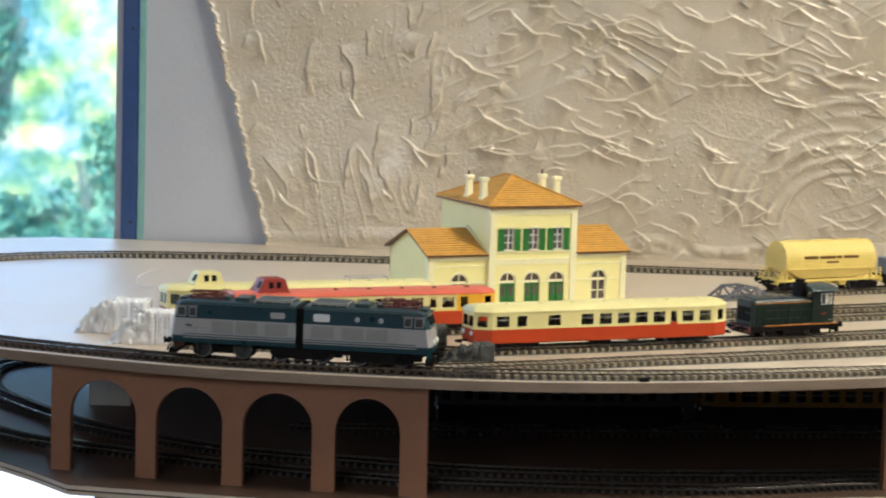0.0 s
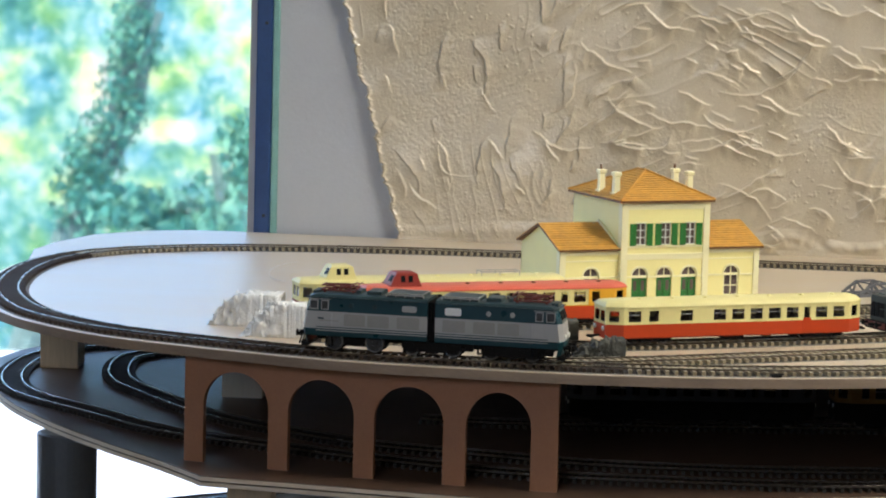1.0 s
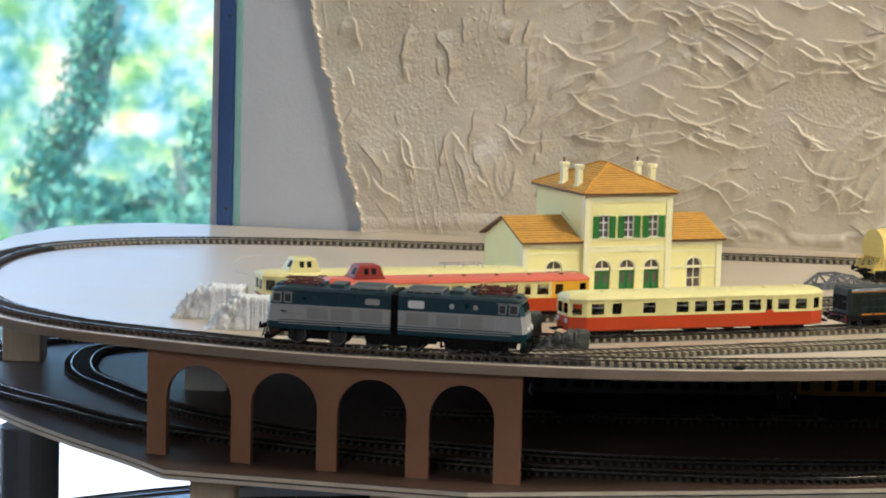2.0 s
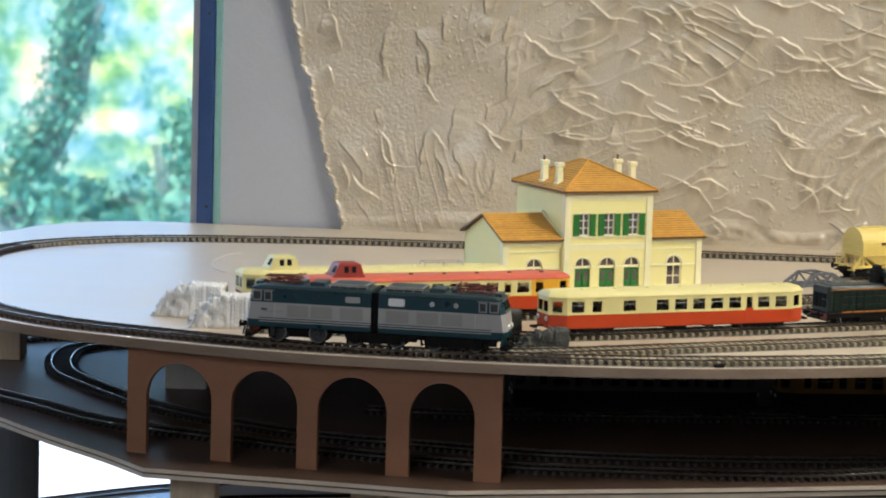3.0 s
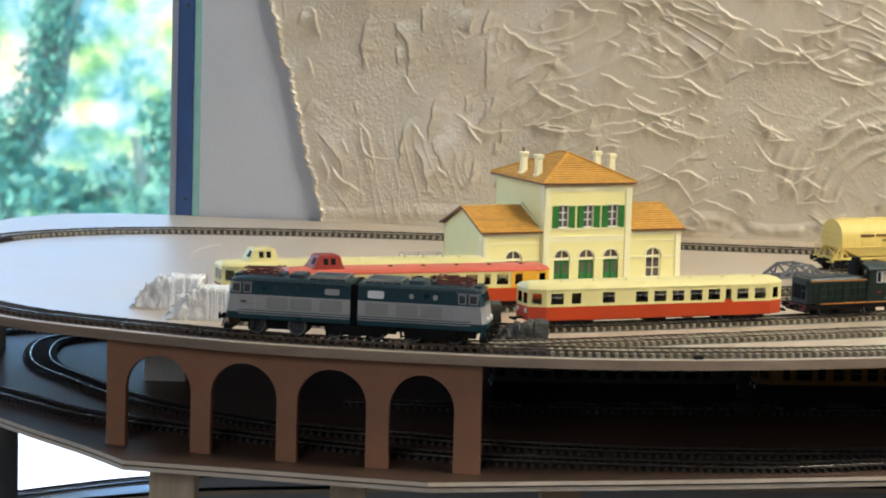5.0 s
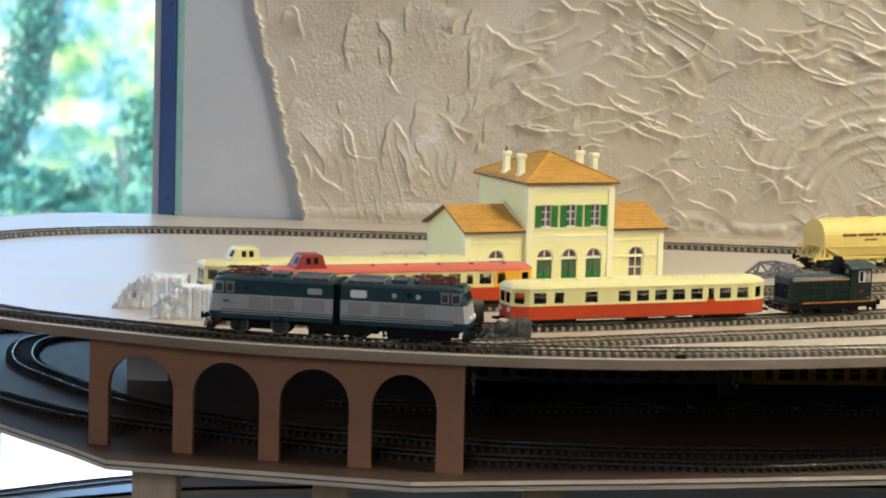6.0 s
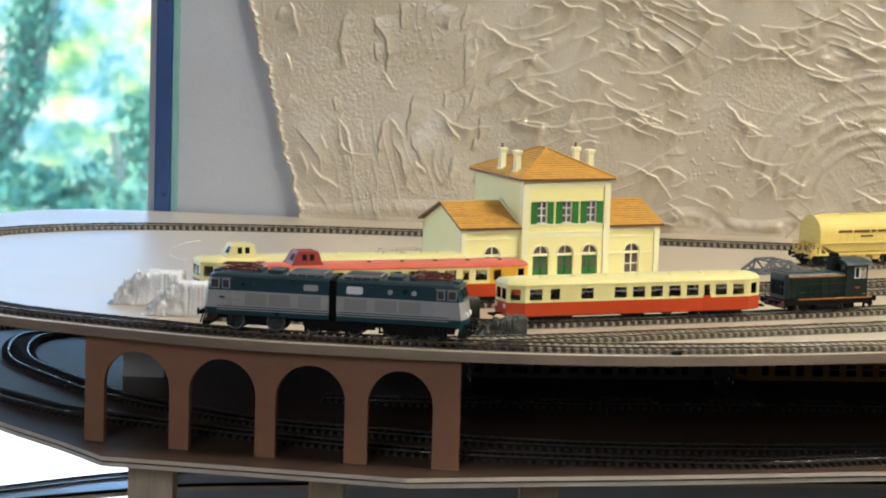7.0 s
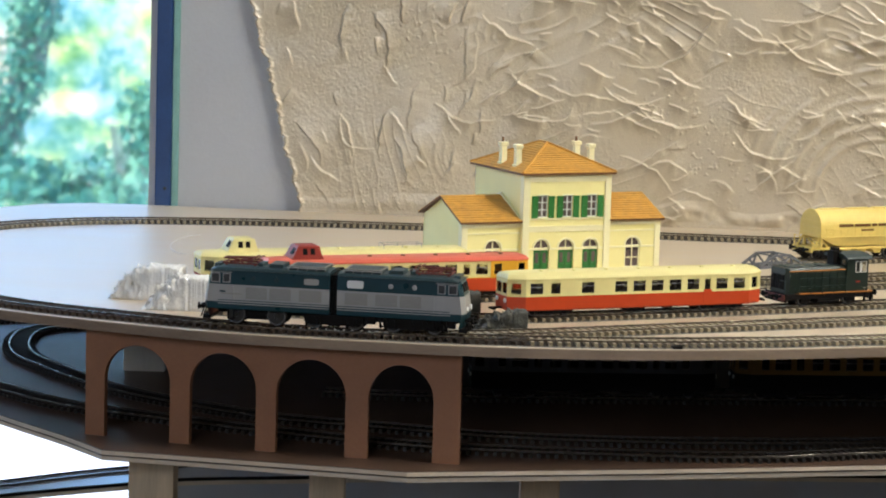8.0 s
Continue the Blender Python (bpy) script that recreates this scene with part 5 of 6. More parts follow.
def hopper_wagon(m):
    ob = thing("hopper_wagon", "yellow round-topped grain hopper wagon with brown lettering bars", "wagon", m)
    # body: round top, straight sides and a hopper that narrows below
    def sec(x, hb, inset):
        pts = []
        for t in np.linspace(-math.pi / 2, math.pi / 2, 17):
            pts.append((x, 0.0170 * math.sin(t), 0.0295 + 0.0165 * math.cos(t)))
        return pts + [(x, 0.0170, 0.0220), (x, 0.0168 - inset, hb), (x, -0.0168 + inset, hb), (x, -0.0170, 0.0220)]
    bm = bmesh.new()
    loft(bm, [sec(-0.0500, 0.0210, 0.0), sec(-0.0490, 0.0208, 0.0), sec(-0.0300, 0.0125, 0.004), sec(0.0300, 0.0125, 0.004), sec(0.0490, 0.0208, 0.0), sec(0.0500, 0.0210, 0.0)])
    tank = part("hopper_body", bm, M["hopper"], ob)
    for x in (-0.0502, 0.0494):
        bm = bmesh.new()
        s0 = [(0, y * 1.02, (z - 0.0295) * 1.03 + 0.0295) for _, y, z in sec(0, 0.0212, 0.0)]
        loft(bm, [[(x, y, z) for _, y, z in s0], [(x + 0.0008, y, z) for _, y, z in s0]])
        part("end_plate", bm, M["hopper"], tank)
    for z in (0.0240, 0.0295, 0.0350):
        part("end_rib", boxes((-0.0510, -0.0500, -0.0160, 0.0160, z, z + 0.0009)), M["hopper"], tank)
    for x in np.linspace(-0.044, 0.044, 12):
        part("side_rib", boxes((x - 0.0003, x + 0.0003, -0.0173, -0.0165, 0.0215, 0.0290)), M["hopper"], tank)
    part("top_rail", boxes((-0.049, 0.049, -0.0178, -0.0170, 0.0212, 0.0222), (-0.049, 0.049, 0.0170, 0.0178, 0.0212, 0.0222)), M["hopper"], tank)
    for z in (0.0246, 0.0262):
        part("body_ridge", boxes((-0.0488, 0.0488, -0.0174, -0.0168, z, z + 0.0005)), M["hopper"], tank)
    for x in (-0.030, 0.0, 0.030):
        part("roof_hatch", boxes((x - 0.012, x + 0.012, -0.0030, 0.0030, 0.0455, 0.0466), bevel=0.0004), M["hopper"], tank)
    # lettering as plain bars
    at = -0.030
    for w in (0.0150, 0.0170, 0.0050, 0.0165):
        part("lettering_bar", boxes((at, at + w, -0.0176, -0.0160, 0.0308, 0.0332)), M["hopper_dark"], tank)
        at += w + 0.0022
    part("lettering_bar", boxes((-0.0055, 0.0080, -0.0176, -0.0166, 0.0266, 0.0282)), M["hopper_dark"], tank)
    part("frame", boxes((-0.0580, 0.0580, -0.0140, 0.0140, 0.0095, 0.0115), (-0.0590, -0.0575, -0.0160, 0.0160, 0.0075, 0.0120), (0.0575, 0.0590, -0.0160, 0.0160, 0.0075, 0.0120)), M["hopper"], ob)
    for s in (-1, 1):
        for y in (-0.0135, 0.0135):
            bm = bmesh.new()
            beam(bm, (s * 0.0475, y, 0.0112), (s * 0.0475, y, 0.0215), 0.0022)
            beam(bm, (s * 0.0555, y, 0.0112), (s * 0.0485, y, 0.0215), 0.0014)
            beam(bm, (s * 0.0380, y * 0.9, 0.0112), (s * 0.0475, y * 0.9, 0.0200), 0.0014)
            part("stanchion", bm, M["hopper"], ob)
        for y in (-0.0152, 0.0152):
            bm = bmesh.new()
            beam(bm, (s * 0.0575, y, 0.0115), (s * 0.0575, y, 0.0215), 0.0006)
            beam(bm, (s * 0.0520, y, 0.0115), (s * 0.0520, y, 0.0215), 0.0006)
            for k in range(4):
                beam(bm, (s * 0.0520, y, 0.0130 + k * 0.0024), (s * 0.0575, y, 0.0130 + k * 0.0024), 0.0005)
            part("ladder", bm, M["hopper"], ob)
        buffers(ob, s * 0.059, 0.0100, s)
        bogie(ob, s * 0.040, (-0.0098, 0.0098), 0.0052, 0.0096)
    for x in (-0.017, 0.0, 0.017):
        bm = bmesh.new()
        loft(bm, [[(x - 0.006, -0.011, 0.0098), (x + 0.006, -0.011, 0.0098), (x + 0.006, 0.011, 0.0098), (x - 0.006, 0.011, 0.0098)],
                  [(x - 0.003, -0.012, 0.0050), (x + 0.003, -0.012, 0.0050), (x + 0.003, 0.012, 0.0050), (x - 0.003, 0.012, 0.0050)]])
        part("discharge_chute", bm, M["hopper"], ob)
    return ob


hopper_wagon(place(0.381, 2.355, 26))


def low_wagon(m):
    ob = thing("goods_wagon", "low blue-grey goods wagon coupled behind the hopper", "wagon", m)
    part("wagon_body", boxes((-0.055, 0.055, -0.0160, 0.0160, 0.0115, 0.0270), bevel=0.0012), GREY_WAGON, ob)
    part("frame", boxes((-0.057, 0.057, -0.0130, 0.0130, 0.0085, 0.0114)), M["black"], ob)
    for x in np.linspace(-0.05, 0.05, 9):
        part("side_post", boxes((x - 0.0006, x + 0.0006, -0.0168, -0.0159, 0.0115, 0.0270)), GREY_WAGON, ob)
    for s in (-1, 1):
        buffers(ob, s * 0.057, 0.0100, s)
        bogie(ob, s * 0.038, (-0.0098, 0.0098), 0.0052, 0.0086)


GREY_WAGON = mat("blue_grey_wagon", (0.16, 0.19, 0.23), 0.5, var=0.1)
low_wagon(place(0.381 + 0.131 * math.cos(radians(26)), 2.355 + 0.131 * math.sin(radians(26)), 26))

# ---- station building ----


def station(m):
    ob = thing("station_building", "cream model station with ochre tiled roofs and green shutters", "building", m)
    W, D, H = 0.0850, 0.100, 0.0855           # tower
    xl, xr, dw, hw = -0.0575, 0.1380, 0.086, 0.0432   # wings

    def arched_wall(x0, x1, y, z1, openings, name="wall"):
        """A front wall with rounded openings (centre, half width, foot, spring) cut right through it."""
        bm = bmesh.new()
        xs = {x0, x1}
        for c, r, z0, zs in openings:
            for k in range(17):
                xs.add(c - r * math.cos(math.pi * k / 16))
        xs = sorted(xs)
        th = 0.0022

        def quad_col(xa, xb, za0, za1, zb0, zb1):
            loops = [[(xa, y, za0), (xb, y, zb0), (xb, y, zb1), (xa, y, za1)], [(xa, y + th, za0), (xb, y + th, zb0), (xb, y + th, zb1), (xa, y + th, za1)]]
            loft(bm, loops)
        for xa, xb in zip(xs, xs[1:]):
            if xb - xa < 1e-7:
                continue
            mid = (xa + xb) / 2
            hit = next((o for o in openings if abs(mid - o[0]) < o[1]), None)
            if not hit:
                quad_col(xa, xb, 0, z1, 0, z1)
                continue
            c, r, z0, zs = hit
            top = [zs + math.sqrt(max(0, r * r - (x - c) ** 2)) for x in (xa, xb)]
            if z0 > 1e-5:
                quad_col(xa, xb, 0, z0, 0, z0)
            quad_col(xa, xb, top[0], z1, top[1], z1)
        bmesh.ops.remove_doubles(bm, verts=bm.verts, dist=1e-6)
        return part(name, bm, M["house"], ob)

    # tower walls: ground floor with three arched doors, first floor with three windows
    bays = (0.0185, 0.0428, 0.0672)
    arched_wall(0, W, 0, 0.0405, [(x, 0.0077, 0.001, 0.0205) for x in bays])
    bm = bmesh.new()
    panel(bm, (0, 0), (W, 0), 0.0405, H, 0.0022, [(x - 0.0052, x + 0.0052, 0.0478, 0.0675) for x in (0.0186, 0.0432, 0.0675)])
    part("wall", bm, M["house"], ob)
    bm = bmesh.new()
    panel(bm, (0, D), (0, 0.0022), 0, H, 0.0022)
    part("wall", bm, M["house"], ob)
    bm = bmesh.new()
    panel(bm, (W, 0.0022), (W, D), 0, H, 0.0022)
    panel(bm, (W - 0.0022, D), (0.0022, D), 0, H, 0.0022)
    part("wall", bm, M["house"], ob)
    part("dark_interior", boxes((0.004, W - 0.004, 0.006, D - 0.004, 0.0005, H - 0.002)), M["inside"], ob)
    # wing walls
    for x0, x1, c in ((xl, -0.0001, -0.0275), (W + 0.0001, xr, 0.1115)):
        arched_wall(x0, x1, 0.003, hw, [(c, 0.0077, 0.001 if x0 > 0 else 0.012, 0.0205)], "wing_wall")
        y0, y1 = 0.0052, 0.003 + dw - 0.004
        bm = bmesh.new()
        xe = x0 if x0 < 0 else x1 - 0.0022
        prof = [(y0, 0.0), (y1, 0.0), (y1, hw), ((y0 + y1) / 2 - 0.001, 0.0625), (y0, hw)]
        loft(bm, [[(xe, y, z) for y, z in prof], [(xe + 0.0022, y, z) for y, z in prof]])
        part("gable_wall", bm, M["house"], ob, "plain cream end wall")
        bm = bmesh.new()
        panel(bm, (x1, y1), (x0, y1), 0, hw, 0.002)
        part("wing_wall", bm, M["house"], ob)
        part("dark_interior", boxes((x0 + 0.004, x1 - 0.004, 0.009, y1 - 0.006, 0.0005, hw - 0.001)), M["inside"], ob)
    # mouldings
    th = 0.0012
    part("corner_pilaster", boxes((-0.0008, 0.0052, -th, 0.0, 0, H), (-th, 0.0, -th, 0.0052, 0, H)), M["trim"], ob)
    part("corner_pilaster", boxes((W - 0.0052, W + 0.0008, -th, 0.0, 0, H)), M["trim"], ob)
    part("corner_pilaster", boxes((xl - 0.0008, xl + 0.0046, 0.003 - th, 0.003, 0, hw), (xl - th, xl, 0.003 - th, 0.0082, 0, hw)), M["trim"], ob)
    part("corner_pilaster", boxes((xr - 0.0046, xr + 0.0008, 0.003 - th, 0.003, 0, hw)), M["trim"], ob)
    part("cornice", boxes((0.0052, W - 0.0052, -0.0014, 0.0, H - 0.0042, H - 0.001), (0.0052, W - 0.0052, -0.0008, 0.0, H - 0.0062, H - 0.0042)), M["trim"], ob)
    part("sill_band", boxes((0.0052, W - 0.0052, -0.0011, 0.0, 0.0458, 0.0472)), M["trim"], ob)
    part("string_course", boxes((0.0052, W - 0.0052, -0.0011, 0.0, 0.0392, 0.0404), (0.0052, W - 0.0052, -0.0006, 0.0, 0.0352, 0.0392)), M["trim"], ob)
    bands = [(0.0052, 0.0108), (0.0262, 0.0351), (0.0505, 0.0595), (0.0749, W - 0.0052)]
    part("impost_band", boxes(*[(a, b, -0.0010, 0.0, 0.0192, 0.0206) for a, b in bands]), M["trim"], ob)
    for x0, x1, c in ((xl + 0.0046, -0.0012, -0.0275), (W + 0.001, xr - 0.0046, 0.1115)):
        part("impost_band", boxes((x0, c - 0.0078, 0.002, 0.003, 0.0192, 0.0206), (c + 0.0078, x1, 0.002, 0.003, 0.0192, 0.0206)), M["trim"], ob)
        part("cornice", boxes((x0, x1, 0.0014, 0.003, hw - 0.0034, hw - 0.0006), (x0, x1, 0.0022, 0.003, hw - 0.0092, hw - 0.0082)), M["trim"], ob)
    part("plinth", boxes((-0.0008, W + 0.0008, -0.0016, -0.0012, 0, 0.0008), (xl, -0.0012, 0.0012, 0.003, 0, 0.0035), (W + 0.0012, xr, 0.0012, 0.003, 0, 0.0008)), M["trim"], ob)

    def arch_surround(c, y):
        bm = bmesh.new()
        r0, r1 = 0.0077, 0.0091
        a = [(c + r1 * math.cos(t), 0.0206 + r1 * math.sin(t)) for t in np.linspace(0, math.pi, 15)]
        b = [(c + r0 * math.cos(t), 0.0206 + r0 * math.sin(t)) for t in np.linspace(0, math.pi, 15)]
        for i in range(14):
            q = [a[i], a[i + 1], b[i + 1], b[i]]
            loft(bm, [[(x, y - 0.0008, z) for x, z in q], [(x, y, z) for x, z in q]])
        part("arch_moulding", bm, M["trim"], ob)

    def fanlight(c, y, r, parent):
        bm = bmesh.new()
        for t in (math.pi / 2,):
            beam(bm, (c, y, 0.0206), (c + r * math.cos(t), y, 0.0206 + r * math.sin(t)), 0.0009)
        beam(bm, (c - r, y, 0.0200), (c + r, y, 0.0200), 0.0022)
        for t0, t1 in zip(np.linspace(0, math.pi, 13), np.linspace(0, math.pi, 13)[1:]):
            beam(bm, (c + r * math.cos(t0), y, 0.0206 + r * math.sin(t0)), (c + r * math.cos(t1), y, 0.0206 + r * math.sin(t1)), 0.0009)
        part("fanlight_grid", bm, M["trim"], parent, "ivory glazing bars")

    for c in bays:
        arch_surround(c, 0.0)
        dr = part("door", boxes((c - 0.0074, c - 0.0003, 0.0016, 0.0024, 0.001, 0.0190), (c + 0.0003, c + 0.0074, 0.0016, 0.0024, 0.001, 0.0190)), M["shutter"], ob, "green double door with glazed panels")
        for s in (-1, 1):
            x0 = c + s * 0.0038
            part("door_pane", boxes((x0 - 0.0016, x0 + 0.0016, 0.0013, 0.0017, 0.0075, 0.0165)), M["inside"], dr)
            part("door_panel", boxes((x0 - 0.0024, x0 + 0.0024, 0.0011, 0.0017, 0.0022, 0.0062)), M["shutter"], dr)
        fanlight(c, 0.0012, 0.0074, ob)
        bm = bmesh.new()
        lathe(bm, [(0.0073, 0), (0.0073, 0.0002)], pose(c, 0.0020, 0.0206, 90), 24)
        part("fanlight_pane", bm, M["inside"], ob)
    for c in (-0.0275, 0.1115):
        arch_surround(c, 0.003)
        fanlight(c, 0.0042, 0.0074, ob)
        bm = bmesh.new()
        lathe(bm, [(0.0073, 0), (0.0073, 0.0002)], pose(c, 0.0050, 0.0206, 90), 24)
        part("fanlight_pane", bm, M["inside"], ob)
        w = part("window", boxes((c - 0.0073, c + 0.0073, 0.0048, 0.0050, 0.001, 0.0195)), M["inside"], ob)
        bm = bmesh.new()
        for x in (-0.0070, 0.0, 0.0070):
            beam(bm, (c + x, 0.0042, 0.001), (c + x, 0.0042, 0.0195), 0.0010)
        for z in (0.0015, 0.0098):
            beam(bm, (c - 0.0073, 0.0042, z), (c + 0.0073, 0.0042, z), 0.0010)
        part("glazing_grid", bm, M["trim"], w)
    # first-floor windows with shutters
    for x in (0.0186, 0.0432, 0.0675):
        w = part("window", boxes((x - 0.0052, x + 0.0052, 0.0024, 0.0027, 0.0478, 0.0675)), M["inside"], ob)
        bm = bmesh.new()
        for k in (-0.0048, 0.0, 0.0048):
            beam(bm, (x + k, 0.0016, 0.0478), (x + k, 0.0016, 0.0675), 0.0009)
        for z in (0.0482, 0.0545, 0.0610, 0.0671):
            beam(bm, (x - 0.0052, 0.0016, z), (x + 0.0052, 0.0016, z), 0.0009)
        part("glazing_grid", bm, M["white"], w)
        part("window_sill", boxes((x - 0.0062, x + 0.0062, -0.0016, 0.0, 0.0472, 0.0480)), M["trim"], w)
        part("lintel", boxes((x - 0.0056, x + 0.0056, -0.0008, 0.0, 0.0677, 0.0686)), M["trim"], w)
        for s in (-1, 1):
            c = x + s * 0.0080
            sh = part("shutter", boxes((c - 0.0028, c + 0.0028, -0.0012, -0.0002, 0.0476, 0.0668)), M["shutter"], ob, "open green shutter")
            part("shutter_rail", boxes((c - 0.0029, c + 0.0029, -0.0016, -0.0010, 0.0565, 0.0578), (c - 0.0029, c + 0.0029, -0.0015, -0.0010, 0.0476, 0.0486), (c - 0.0029, c + 0.0029, -0.0015, -0.0010, 0.0658, 0.0668)), M["shutter"], sh)
    # roofs: boarding with a brown eave, then rows of tiles
    ov = 0.0040
    x0, x1, y0, y1, zr = -ov, W + ov, -ov, D + ov, H
    run = (x1 - x0) / 2
    rise = 0.0242
    ap0, ap1 = Vector(((x0 + x1) / 2, y0 + run, zr + rise)), Vector(((x0 + x1) / 2, y1 - run, zr + rise))
    part("eave_board", boxes((x0, x1, y0, y1, zr, zr + 0.0018)), M["eave"], ob, "dark brown eave board")
    z = zr + 0.0018
    c00, c10, c11, c01 = Vector((x0, y0, z)), Vector((x1, y0, z)), Vector((x1, y1, z)), Vector((x0, y1, z))
    bm = bmesh.new()
    vs = [bm.verts.new(v) for v in (c00, c10, c11, c01, ap0, ap1)]
    for f in ((0, 1, 4), (1, 2, 5, 4), (2, 3, 5), (3, 0, 4, 5), (3, 2, 1, 0)):
        bm.faces.new([vs[i] for i in f])
    hip = part("hipped_roof", bm, M["tiles"], ob)

    def courses(parent, a, b, c, d, rows, lift=0.00026):
        """Rows of tiles up a slope: eave from a to b, top from d to c."""
        nrm = (b - a).cross(d - a).normalized()
        if nrm.z < 0:
            nrm = -nrm
        for k in range(rows):
            f0, f1 = k / rows, min(1.0, (k + 1.12) / rows)
            p0, p1 = a.lerp(d, f0), b.lerp(c, f0)
            q0, q1 = a.lerp(d, f1), b.lerp(c, f1)
            if (p1 - p0).length < 0.002:
                continue
            bm = bmesh.new()
            top = [p0 + nrm * lift * 2.2, p1 + nrm * lift * 2.2, q1 + nrm * lift * 0.3, q0 + nrm * lift * 0.3]
            bot = [p0, p1, q1, q0]
            loft(bm, [[tuple(v) for v in bot], [tuple(v) for v in top]])
            part("tile_course", bm, M["tiles"], parent)
    courses(hip, c00, c10, ap0, ap0, 14)
    courses(hip, c01, c00, ap0, ap1, 14)
    courses(hip, c10, c11, ap1, ap0, 14)
    bm = bmesh.new()
    for a, b in ((c00, ap0), (c10, ap0), (ap0, ap1), (c01, ap1), (c11, ap1)):
        beam(bm, a + Vector((0, 0, 0.0008)), b + Vector((0, 0, 0.0008)), 0.0016)
    part("ridge_cap", bm, M["tiles"], hip)
    for side in (-1, 1):
        xa, xb = (xl - 0.0035, -0.0003) if side < 0 else (W + 0.0003, xr + 0.0035)
        ya, yb = 0.003 - ov, 0.003 + dw - 0.004 + ov
        ym, zt = (ya + yb) / 2, 0.0640
        ze = hw + 0.0002
        roof = bmesh.new()
        prof = [(ya, ze), (ym, zt - 0.0016), (yb, ze), (yb, ze + 0.0014), (ym, zt), (ya, ze + 0.0014)]
        loft(roof, [[(xa, y, q) for y, q in prof], [(xb, y, q) for y, q in prof]])
        rf = part("wing_roof", roof, M["eave"], ob)
        e = 0.0016
        courses(rf, Vector((xa, ya, ze + e)), Vector((xb, ya, ze + e)), Vector((xb, ym, zt + 0.0002)), Vector((xa, ym, zt + 0.0002)), 12)
        courses(rf, Vector((xb, yb, ze + e)), Vector((xa, yb, ze + e)), Vector((xa, ym, zt + 0.0002)), Vector((xb, ym, zt + 0.0002)), 12)
        # flashing against the tower and boards along the gable
        bm = bmesh.new()
        xf = -0.0016 if side < 0 else W + 0.0016
        beam(bm, (xf, ya + 0.002, ze + 0.0022), (xf, ym, zt + 0.0016), 0.0018)
        beam(bm, (xf, yb, ze + 0.0022), (xf, ym, zt + 0.0016), 0.0018)
        part("flashing", bm, M["trim"], rf)
    # chimneys
    for cx, cy, zb in ((0.0062, 0.0275, 0.0905), (0.0056, 0.0560, 0.0905), (0.0788, 0.0275, 0.0905), (0.0794, 0.0560, 0.0905)):
        bm = bmesh.new()
        def sq(r, zz):
            return [(cx - r, cy - r, zz), (cx + r, cy - r, zz), (cx + r, cy + r, zz), (cx - r, cy + r, zz)]
        loft(bm, [sq(0.0038, zb - 0.001), sq(0.0038, zb + 0.0014), sq(0.0027, zb + 0.0020), sq(0.0025, zb + 0.0156), sq(0.0034, zb + 0.0163), sq(0.0036, zb + 0.0190), sq(0.0028, zb + 0.0198)])
        ch = part("chimney", bm, M["trim"], ob, "slim ivory chimney")
        if cy > 0.05:
            bm = bmesh.new()
            lathe(bm, [(0.0012, zb + 0.0190), (0.0010, zb + 0.0232), (0.0013, zb + 0.0238)], pose(cx - 0.0005, cy, 0), 10)
            part("chimney_pot", bm, M["eave"], ch)
    return ob


station(place(0.067, 2.212, 25, DECK))

# ---- scenery pieces ----


